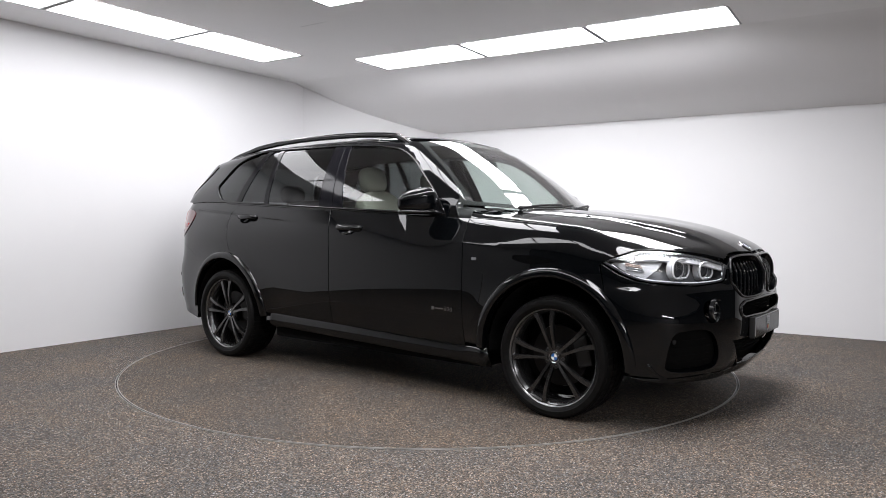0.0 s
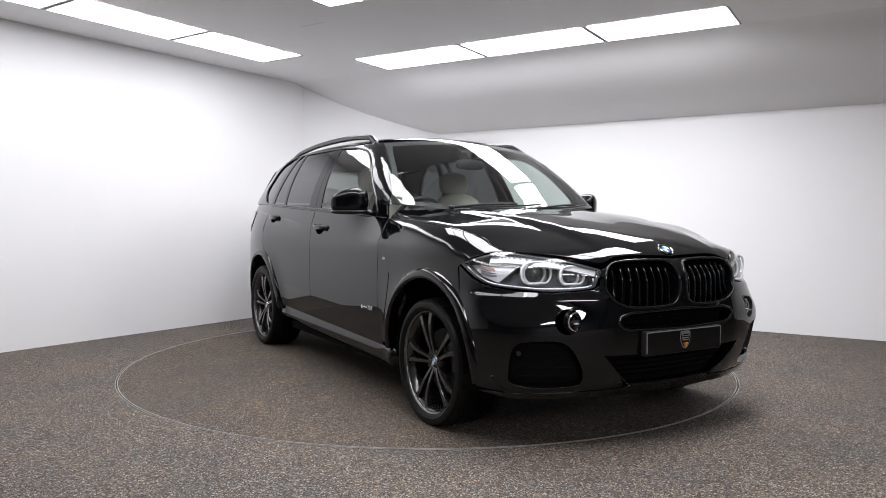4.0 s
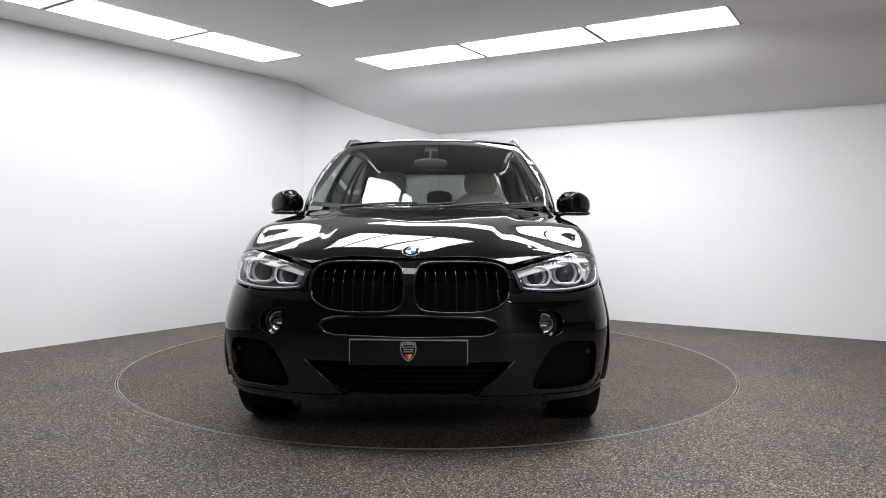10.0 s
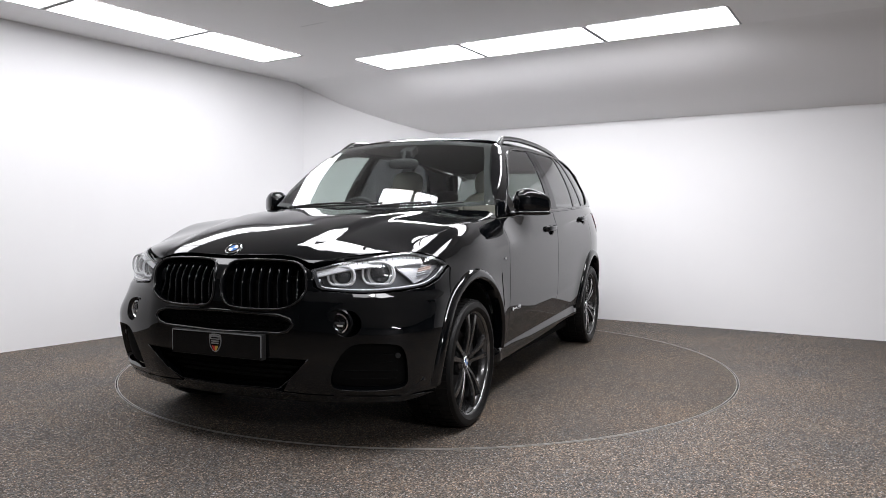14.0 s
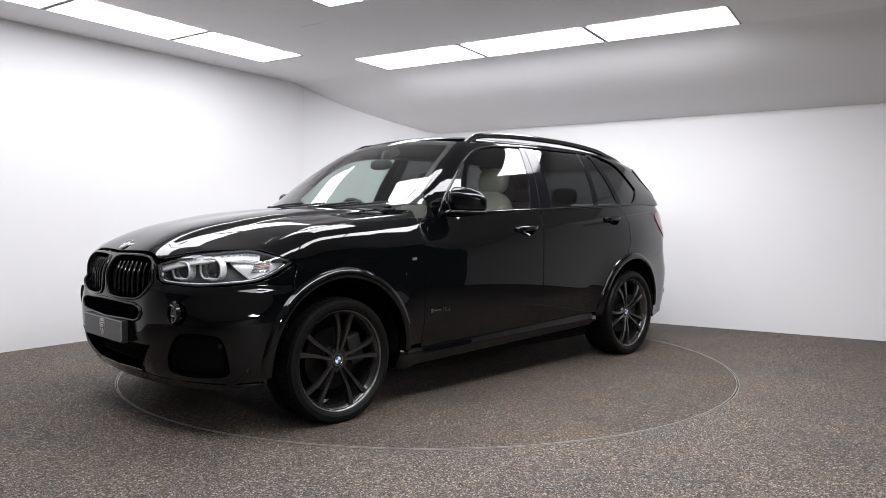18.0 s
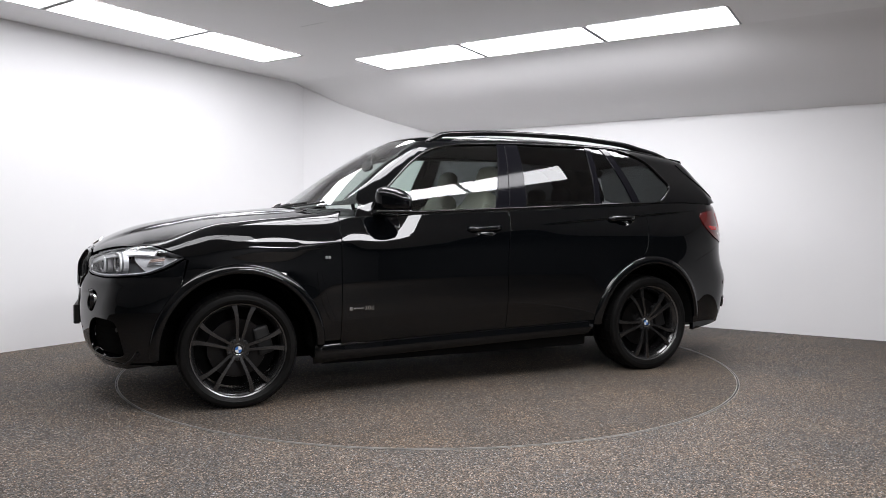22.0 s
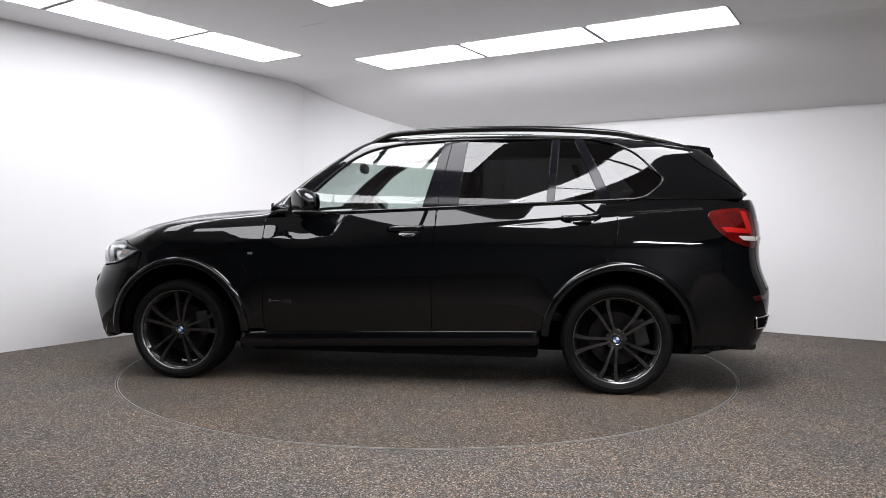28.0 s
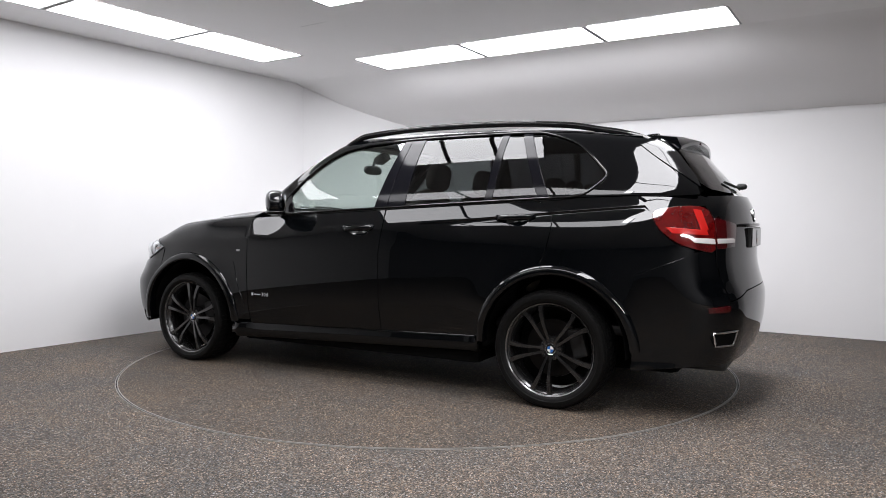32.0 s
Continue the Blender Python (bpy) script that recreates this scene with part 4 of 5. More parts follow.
# wheels: five pairs of spokes
def finish_wheel(wheel):
    for i in range(5):
        for w in (-1, 1):
            base = wheel["phase"] + 72 * i
            path = []
            for t in np.linspace(0, 1, 9):
                r = 0.044 + 0.221 * t
                a = radians(base + w * (14.0 - 14.5 * t + 13.0 * t * t))
                y = 0.082 + 0.016 * t + 0.012 * math.sin(math.pi * t)
                path.append((r * math.cos(a), y, r * math.sin(a)))
            sec = [(-0.0145, -0.024), (0.0145, -0.024), (0.0160, -0.002), (0.0125, 0.006), (-0.0125, 0.006), (-0.0160, -0.002)]
            wide = [0.62, 0.60, 0.62, 0.66, 0.72, 0.79, 0.87, 0.97, 1.15]
            ob = sweep("spoke", path, sec, RIM, wheel, up=(0, 1, 0), scale=wide)
            ob.data.set_sharp_from_angle(angle=radians(35))
    turned("hub", [(0.0, 0.082), (0.030, 0.083), (0.036, 0.080), (0.052, 0.084), (0.066, 0.080), (0.074, 0.066), (0.074, 0.02)], 40, RIM, wheel, (0, 0, 0), (0, 1, 0))
    roundel(0.033, (0, 0.084, 0), (0, 1, 0), wheel)
    for i in range(5):
        a = radians(wheel["phase"] + 36 + 72 * i)
        turned("wheel_bolt", [(0.0, 0.008), (0.008, 0.008), (0.0095, 0.005), (0.0095, -0.004)], 6, CAST, wheel, (0.056 * math.cos(a), 0.080, 0.056 * math.sin(a)), (0, 1, 0))
    turned("brake_disc", [(0.06, 0.012), (0.085, 0.020), (0.17, 0.020), (0.172, 0.012), (0.172, -0.01)], 48, STEEL, wheel, (0, 0, 0), (0, 1, 0))
    # black disc put in for the shade behind the spokes
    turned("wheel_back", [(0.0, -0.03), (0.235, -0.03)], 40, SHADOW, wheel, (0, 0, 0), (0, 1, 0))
    # tread: grooves round the tyre, cross cuts as short blocks at the shoulders
    block("brake_caliper", (0.09, 0.07, 0.17), (-0.15, 0.015, 0.04), CAST, wheel, bevel=0.015, turn=pose(0, 0, 0, 0, 15, 0))
    v, f = [], []
    for a in (2 * math.pi * i / 60 for i in range(60)):
        for y0, y1 in ((-0.118, -0.062), (-0.055, -0.004), (0.004, 0.055), (0.062, 0.114)):
            b = len(v)
            for aa, yy in ((a, y0), (a + 0.088, y0), (a + 0.088 + 0.02, y1), (a + 0.02, y1)):
                drop = 0.006 * max(0, abs(yy) - 0.09) / 0.025
                for rr in (0.341, 0.3495 - drop):
                    k = wheel["rolling"] / 0.3455
                    v.append((rr * k * math.cos(aa), yy, rr * k * math.sin(aa)))
            f += [(b + 1, b + 3, b + 5, b + 7), (b, b + 2, b + 3, b + 1), (b + 2, b + 4, b + 5, b + 3), (b + 4, b + 6, b + 7, b + 5), (b + 6, b, b + 1, b + 7)]
    tagged(obj("tread", v, f, RUBBER, wheel), kind="stuff")


def wheel_house(ax, s):
    az = HUB_Z
    n = 28
    v, f = [], []
    for i in range(n + 1):
        a = radians(-3 + 186 * i / n)
        for y in (0.50, 0.915):
            v.append((ax + 0.437 * math.cos(a), s * y, az + 0.437 * math.sin(a)))
    f = [(2 * i, 2 * i + 1, 2 * i + 3, 2 * i + 2) for i in range(n)]
    f.append(tuple(2 * i for i in range(n + 1)))
    obj("wheel_liner", v, f, SHADOW, car, smooth=False)


def build_underbody():
    block("underbody", (4.1, 1.16, 0.24), (-0.08, 0, 0.32), SHADOW, car, bevel=0.05)
    block("side_underfloor", (1.95, 1.72, 0.16), (0.0, 0, 0.28), SHADOW, car, bevel=0.03)
    block("intake_liner", (0.30, 1.10, 0.24), (2.04, 0, 0.37), SHADOW, car, bevel=0.02)
    block("engine_block", (1.05, 1.0, 0.50), (1.52, 0, 0.62), SHADOW, car, bevel=0.05)
    block("rear_floor", (0.75, 1.15, 0.4), (-1.95, 0, 0.55), SHADOW, car, bevel=0.05)
    block("undertray", (0.50, 1.20, 0.05), (1.86, 0, 0.265), SHADOW, car, bevel=0.02)
    block("rear_valance", (0.35, 1.25, 0.10), (-2.22, 0, 0.30), PLASTIC, car, bevel=0.03)


def build_headlamp(s):
    top = [(2.249, 0.464, 0.867), (2.186, 0.569, 0.898), (2.104, 0.671, 0.923), (1.972, 0.786, 0.941), (1.904, 0.852, 0.935), (1.752, 0.935, 0.882)]
    low = [(1.862, 0.923, 0.823), (1.959, 0.893, 0.789), (2.083, 0.808, 0.774), (2.174, 0.682, 0.767), (2.251, 0.52, 0.779), (2.259, 0.49, 0.81)]
    outer = spline(nose(top), 4) + spline(nose(low), 4)
    c = np.mean(np.array(outer), 0)
    shrink = lambda k: [tuple(c + (np.array(q) - c) * k) for q in outer]
    lamp = panel("headlamp", LENS, car, "nose", shrink(0.995), skin_low, h=0.04, thick=0, lift=0.001, side=s, label="clear headlamp with two ringed projector lenses")
    panel("housing", LAMP_GREY, lamp, "nose", outer, skin_low, h=0.05, thick=0, lift=-0.075, side=s)
    panel("bezel", LAMP_DARK, lamp, "nose", outer, skin_low, holes=[shrink(0.955)], h=0.02, thick=0.075, lift=-0.004, side=s)
    a = lambda y, x: math.atan2(y, x - FRONT_PIVOT)
    # bright brow along the top edge
    t2 = nose(top)
    brow = spline(t2[:5], 4) + [(p + 0.004, z - 0.034) for p, z in spline(t2[:5], 4)[::-1]]
    panel("brow_strip", LAMP_SILVER, lamp, "nose", brow, skin_low, h=0.02, thick=0.012, lift=-0.018, side=s, label="bright silver daylight strip")
    for i in range(16):
        q = spline(t2[1:5], 6)[2 + i]
        p = on_skin("nose", [(q[0] + 0.002, q[1] - 0.012)], skin_low, -0.014, s)[0]
        block("brow_tooth", (0.012, 0.004, 0.012), p, SATIN, lamp, bevel=0.001)
    # side indicator with a silver back
    ind = nose([(2.03, 0.775, 0.92), (1.904, 0.852, 0.915), (1.79, 0.925, 0.875), (1.88, 0.915, 0.828), (1.975, 0.88, 0.80), (2.01, 0.86, 0.83)])
    panel("indicator", LAMP_SILVER, lamp, "nose", ind, skin_low, h=0.03, thick=0.01, lift=-0.045, side=s)
    for i in range(5):
        z = 0.835 + i * 0.014
        q = nose([(1.96 - i * 0.006, 0.875, z), (1.87, 0.912, z + 0.008)])
        tube("indicator_rib", on_skin("nose", q, skin_low, -0.036, s), 0.004, AMBER if i in (2, 3) else SATIN, lamp)
    # bright line along the lower edge
    line = spline(nose([(2.240, 0.50, 0.825)] + [(x, y, z + 0.008) for x, y, z in low[::-1][1:]] + [(1.80, 0.926, 0.868)]), 4)
    tube("light_guide", on_skin("nose", line, skin_low, -0.012, s), 0.0042, RING, lamp, "pale light guide")
    for y, z, rw, rh in ((0.726, 0.846, 0.076, 0.055), (0.577, 0.835, 0.064, 0.046)):
        p = on_skin("front", [(y, z)], skin_low, 0, 1)[0]
        p = Vector((p.x - 0.055, s * y, z))
        ax = Vector((1, s * 0.22, 0)).normalized()
        rl = rh * 0.86
        turned("projector_lens", [(0.0, rl * 0.42), (rl * 0.4, rl * 0.36), (rl * 0.75, rl * 0.18), (rl * 0.96, -0.004), (rl, -0.02)], 28, LAMP_DARK, lamp, p, ax, "dark glass projector lens")
        turned("projector_bezel", [(rl, -0.006), (rl + 0.004, 0.0), (rl + 0.012, -0.002), (rl + 0.016, -0.03)], 28, LAMP_SILVER, lamp, p, ax)
        turned("reflector_bowl", [(rl + 0.014, -0.028), (rh * 1.02, -0.012), (rh * 1.16, 0.008)], 28, LAMP_GREY, lamp, p, ax, "grey reflector bowl")
        m = axes(ax)
        path = []
        for i in range(30):
            t = 2 * math.pi * i / 30
            q = Vector((rw * math.copysign(abs(math.cos(t)) ** 0.8, math.cos(t)), max(rh * math.copysign(abs(math.sin(t)) ** 0.8, math.sin(t)), -rh * 0.86), 0.016))
            path.append(p + m @ q)
        tube("light_ring", path, 0.0058, RING, lamp, "pale ring-shaped daylight guide", up=ax, closed=True)
        block("ring_clip", (0.01, 0.035, 0.007), p + m @ Vector((0, -rh * 0.98, 0.018)), SATIN, lamp, bevel=0.002)


def build_grilles(s):
    kid = spline(nose(KIDNEY), 5, True)
    ring = on_skin("nose", kid, skin_low, 0.003, s)
    g = sweep("kidney_grille", ring, [(-0.005, -0.012), (0.005, -0.012), (0.006, 0.001), (0.003, 0.005), (-0.003, 0.005), (-0.006, 0.001)], GLOSS, car, "gloss-black kidney grille with upright slats", up=(1, 0, 0.05), closed=True)
    k = np.array(kid)
    for i in range(8):
        y = 0.072 + 0.0475 * i
        a = math.atan2(y, float(front_x(np.array(y), np.array(0.79))) - FRONT_PIVOT)
        zs = [z for z in np.linspace(0.66, 0.93, 120) if within(kid, np.array([[a, z]]))[0]]
        if not zs:
            continue
        z0, z1 = min(zs), max(zs)
        path = on_skin("nose", [(a, z) for z in np.linspace(z0, z1, 7)], skin_low, -0.030, s)
        sweep("slat", path, [(-0.0025, -0.03), (0.0025, -0.03), (0.004, 0.006), (0.0015, 0.010), (-0.0015, 0.010), (-0.004, 0.006)], PAINT, g, up=(1, 0, 0))
    # corner intake: ribbed insert, the recess's shade put into its near-black colour
    cor = spline(nose(CORNER), 4, True)
    ins = panel("corner_intake", SHADOW, car, "nose", cor, skin_low, h=0.04, thick=0, lift=-0.035, side=s, label="matt black bumper corner intake")
    for i in range(5):
        z = 0.315 + i * 0.042
        q = [(aa, z) for aa in np.linspace(min(p[0] for p in cor), max(p[0] for p in cor), 9) if within(cor, np.array([[aa, z]]))[0]]
        if len(q) > 1:
            tube("rib", on_skin("nose", q, skin_low, -0.036, s), 0.003, SHADOW, ins)
    lip = [q for q in spline(nose([(0.55, 0.288), (0.66, 0.262), (0.78, 0.268), (2.02, 0.845, 0.30), (1.97, 0.88, 0.36)]), 4)]
    sweep("corner_blade", on_skin("nose", lip, skin_low, -0.012, s), [(-0.016, -0.010), (0.016, -0.010), (0.018, 0.004), (0.008, 0.014), (-0.006, 0.015), (-0.016, 0.008)], PAINT, ins, up=(1, 0, 0))
    # fog lamp
    y, z = FOG
    p = on_skin("front", [(y, z)], skin_low, 0, 1)[0]
    p = Vector((p.x - 0.022, s * y, z))
    ax = Vector((1, s * 0.12, 0.0)).normalized()
    fog = turned("fog_lamp", [(0.037, 0.008), (0.041, 0.014), (0.046, 0.012), (0.049, 0.0), (0.049, -0.03)], 36, CHROME, car, p, ax, "round chrome-ringed fog lamp")
    turned("surround", [(0.049, 0.004), (0.056, 0.012), (0.064, 0.020), (0.066, 0.0)], 36, GLOSS, fog, p, ax)
    turned("reflector", [(0.0, -0.02), (0.02, -0.014), (0.037, 0.006)], 28, STEEL_BOWL, fog, p, ax)
    turned("lens", [(0.0, 0.013), (0.02, 0.012), (0.038, 0.009)], 28, LENS, fog, p, ax)
    m = axes(ax)
    block("bulb_shield", (0.010, 0.052, 0.014), p + m @ Vector((0, 0, 0.004)), LAMP_DARK, fog, bevel=0.003)
    block("bulb_bar", (0.008, 0.03, 0.008), p + m @ Vector((0.004, -0.010, 0.006)), WHITE_LENS, fog, bevel=0.002)
    t = turned("parking_sensor", [(0.0, 0.003), (0.011, 0.003), (0.013, 0.0)], 16, PLASTIC, car, nose_pts([(2.06, 0.79, 0.475)], -0.028, s)[0], (0.8, s * 0.6, 0))


def build_centre_front():
    half = [(0, 0.668), (0.33, 0.657), (0.385, 0.642), (0.402, 0.618), (0.38, 0.588), (0.335, 0.574), (0, 0.567)]
    loop = nose(half) + [(-a, z) for a, z in nose(half)[::-1][1:-1]]
    trim = sweep("slot_grille", on_skin("nose", loop, skin_low, 0.001), circle(0.0085, 10), GLOSS, car, "gloss-framed slot intake with honeycomb mesh", up=(1, 0, 0.02), closed=True)
    for row in range(3):
        for i in range(-11, 12):
            y, z = i * 0.032 + (0.016 if row % 2 else 0), 0.594 + row * 0.026
            if abs(y) > 0.35:
                continue
            p = on_skin("nose", nose([(abs(y), z)]), skin_low, -0.03)[0]
            p.y = math.copysign(p.y, y)
            hexa = [(0.014 * math.cos(math.pi / 3 * k), 0.011 * math.sin(math.pi / 3 * k)) for k in range(6)]
            v = [(p.x, p.y + a, p.z + b) for a, b in hexa] + [(p.x, p.y + a * 0.72, p.z + b * 0.72) for a, b in hexa] + [(p.x - 0.02, p.y + a * 0.72, p.z + b * 0.72) for a, b in hexa]
            f = [(k + d, (k + 1) % 6 + d, (k + 1) % 6 + d + 6, k + d + 6) for d in (0, 6) for k in range(6)]
            obj("mesh_cell", v, f, SHADOW, trim)
    low = new("lower_grille")
    low.parent = car
    tagged(low, "matt black lower air intake with bars")
    # bars coloured near-black in place of the intake's deep shade
    for i, (z, w) in enumerate(((0.43, 0.43), (0.398, 0.39), (0.366, 0.35), (0.334, 0.31))):
        tube("bar", on_skin("nose", nose([(abs(y), z) for y in np.linspace(0, w, 6)]), skin_low, -0.05)[::-1]
             + [Vector((q.x, -q.y, q.z)) for q in on_skin("nose", nose([(y, z) for y in np.linspace(0, w, 6)[1:]]), skin_low, -0.05)], 0.006, SHADOW, low)
    edge = nose([(0, 0.30), (0.29, 0.305), (0.37, 0.36), (0.47, 0.462)])
    e = on_skin("nose", edge, skin_low, 0.0)
    tube("intake_lip", [Vector((q.x, -q.y, q.z)) for q in e[::-1]][:-1] + e, 0.0035, PAINT, low)
    # number plate holder with a plain dark plate and a shield emblem
    plate = block("plate_holder", (0.03, 0.535, 0.118), (2.342, 0, 0.508), PLASTIC, car, "black plate holder with a blank dark plate", 0.004)
    block("plate", (0.004, 0.524, 0.110), (2.3595, 0, 0.508), PLATE_BLACK, plate, bevel=0.001)
    # silver strips stand in for the highlight along the plate's edges
    block("plate_glint", (0.006, 0.526, 0.004), (2.3598, 0, 0.5625), SATIN, plate, bevel=0.001)
    for y in (-0.2615, 0.2615):
        block("plate_glint", (0.006, 0.003, 0.100), (2.3598, y, 0.512), SATIN, plate, bevel=0.001)
    shield_sign(plate, (2.3625, 0, 0.512), 1)
    n = normals_of(skin_low, np.array([[2.229, 0.0, 0.939]]))[0]
    roundel(0.041, on_skin("top", [(2.226, 0.0)], skin_low, 0.004)[0], n, car)


def shield_sign(parent, at, s):
    """A small shield: silver rim, grey top with bars for its writing, and a red and gold foot."""
    rim = [(-0.034, 0.040), (-0.02, 0.044), (0, 0.045), (0.02, 0.044), (0.034, 0.040), (0.037, 0.012), (0.030, -0.016), (0.016, -0.036), (0, -0.044), (-0.016, -0.036), (-0.030, -0.016), (-0.037, 0.012)]
    put = lambda pts, d: [(at[0] + s * d, at[1] + s * a, at[2] + b) for a, b in pts]
    face = lambda nm, pts, d, mat, par: obj(nm, put(pts, d) + put(pts, d - 0.001), [tuple(range(len(pts)))] + [(i, (i + 1) % len(pts), len(pts) + (i + 1) % len(pts), len(pts) + i) for i in range(len(pts))], mat, par)
    root = face("shield", rim, 0.0, SATIN, parent)
    tagged(root, "small silver shield emblem with a red and gold foot")
    k = 0.86
    face("field", [(a * k, b * k) for a, b in rim], 0.0008, PLATE_BLACK, root)
    face("top_field", [(-0.027, 0.018), (0.027, 0.018), (0.028, 0.035), (0, 0.038), (-0.028, 0.035)], 0.0016, SATIN, root)
    face("red_field", [(-0.018, -0.012), (0.001, -0.012), (0.001, -0.036), (-0.010, -0.030)], 0.0016, SHIELD_RED, root)
    face("gold_field", [(0.001, -0.012), (0.019, -0.012), (0.011, -0.030), (0.001, -0.036)], 0.0016, SHIELD_GOLD, root)
    for w, z in ((0.022, 0.026), (0.024, 0.010), (0.021, 0.0)):
        mat = PLATE_BLACK if z > 0.02 else SATIN
        face("lettering_bar", [(-w, z - 0.003), (w, z - 0.003), (w, z + 0.003), (-w, z + 0.003)], 0.0024, mat, root)


def build_mirror(s, door):
    # the shell sweeps back towards its outer end, which is lower
    sweep_back = Matrix.Rotation(radians(s * 40), 3, "Z")
    mid = Vector((0.545, s * 1.003, 1.224))
    mir = blob("door_mirror", (0.072, 0.121, 0.086), (0, 0, 0), PAINT, car, 2.9, 22, "gloss-black door mirror")
    for q in mir.data.vertices:
        out = max(0.0, min(1.0, 0.5 + s * q.co.y / 0.256))
        q.co.z = -0.084 + (q.co.z + 0.084) * (1.0 - 0.34 * out ** 1.8)
        q.co.x *= 1.0 - 0.25 * out ** 2
        q.co = mid + sweep_back @ q.co
    base = blob("mirror_base", (0.070, 0.120, 0.018), (0, 0, 0), GLOSS, mir, 2.6, 12)
    glass = blob("mirror_glass", (0.004, 0.105, 0.062), (0, 0, 0), CHROME, mir, 3.0, 10)
    for part_, off in ((base, Vector((0.0, 0.0, -0.078))), (glass, Vector((-0.069, -s * 0.012, -0.012)))):
        for q in part_.data.vertices:
            q.co = mid + sweep_back @ (q.co + off)
    tube("mirror_arm", [(0.62, s * 0.868, 1.138), (0.60, s * 0.895, 1.142), (0.57, s * 0.945, 1.150)], 0.026, GLOSS, mir, k=0.7)
    panel("sail_panel", GLOSS, door, "side", [(0.66, float(belt_z(0.66)) + 0.004), (0.47, float(belt_z(0.47)) + 0.004), (0.545, 1.275)], skin_high, side=s, thick=0.01, lift=0.003, h=0.04)


def build_handle(x, z, s, door):
    """A pull handle bowed out over a cup."""
    path = []
    for t in np.linspace(-1, 1, 11):
        px, pz = x - 0.118 * t, z + 0.006 + 0.004 * t
        y = float(lower_side(np.array(px), np.array(pz))) + 0.030 * (1 - t**4) - 0.002
        path.append((px, s * y, pz))
    h = sweep("door_handle", path, [(-0.009, -0.015), (0.003, -0.018), (0.011, -0.008), (0.011, 0.009), (0.003, 0.018), (-0.009, 0.015)], PAINT, door, up=(0, 0, 1), label="gloss-black pull handle")
    # the bowl behind it
    n, v = 30, []
    for k in (1.03, 0.95, 0.85, 0.7, 0.5, 0.25, 0.02):
        for q in on_skin("side", bowl_edge(x, z, k, n), skin_low, 0.0, s):
            v.append((q.x, q.y - s * (BOWL[2] * (1 - k * k) ** 0.8 if k < 1 else 0.002), q.z))
    f = [(r * n + i, r * n + (i + 1) % n, (r + 1) * n + (i + 1) % n, (r + 1) * n + i) for r in range(6) for i in range(n)]
    obj("handle_bowl", v, [q if s < 0 else q[::-1] for q in f], PAINT, door, smooth=True)


def build_lettering(s, door):
    """The model's figures on the door, with plain bars for the rest of the badge."""
    y = float(lower_side(np.array(0.72), np.array(0.552))) + 0.0035
    sd = -s
    start = 0.812 if s > 0 else 0.632
    badge = new("model_badge")
    badge.parent = door
    tagged(badge, "small chrome model lettering")
    for i, (a, w, hh) in enumerate(((0.0, 0.018, 0.022), (0.024, 0.062, 0.007))):
        block("lettering_bar", (w, 0.004, hh), (start + sd * (a + w / 2), s * y, 0.552), CHROME, badge, bevel=0.001)
    cu = bpy.data.curves.new("figures", "FONT")
    cu.body, cu.size, cu.extrude, cu.space_character = "30d", 0.038, 0.002, 1.15
    tmp = bpy.data.objects.new("figures", cu)
    scene.collection.objects.link(tmp)
    me = bpy.data.meshes.new_from_object(tmp.evaluated_get(bpy.context.evaluated_depsgraph_get()))
    bpy.data.objects.remove(tmp)
    me.materials.clear()
    me.materials.append(CHROME)
    ob = new("figures", me)
    ob.parent = badge
    ob.matrix_local = pose(start + sd * 0.094, s * y, 0.541, 90, 0, 180 if s > 0 else 0)
    for i, (dx, hh) in enumerate(((0.0, 0.015), (0.009, 0.015), (0.022, 0.016))):
        block("wing_badge_stripe", (0.007 if i < 2 else 0.015, 0.004, hh), (0.958 - dx, s * (float(lower_side(np.array(0.95), np.array(0.868))) + 0.002), 0.868), SATIN, badge, bevel=0.001, turn=None)
    gill = spline([(1.010, 0.775), (0.985, 0.765), (0.945, 0.60), (0.900, 0.49), (0.925, 0.485), (0.965, 0.56), (0.995, 0.66)], 5, True)
    panel("air_breather", PAINT, car, "side", gill, skin_low, side=s, thick=0.008, lift=0.003, h=0.02)


def build_rail(s):
    path = spline([(0.185, 0.632, 1.640), (0.10, 0.626, 1.684), (0.0, 0.618, 1.712), (-0.42, 0.610, 1.738), (-1.0, 0.606, 1.736), (-1.43, 0.598, 1.708), (-1.63, 0.590, 1.674), (-1.775, 0.585, 1.646), (-1.88, 0.575, 1.616), (-1.95, 0.568, 1.588)], 5)
    sweep("roof_rail", [(x, s * y, z - 0.016) for x, y, z in path], [(-0.013, -0.024), (0.013, -0.024), (0.016, 0.004), (0.008, 0.013), (-0.008, 0.013), (-0.016, 0.004)], GLOSS, car, "gloss-black roof rail")
    drip = [(x, 0.645) for x in np.linspace(0.0, -1.72, 14)]
    tube("roof_moulding", on_skin("top", drip, skin_high, -0.002, s), 0.009, GLOSS, car)


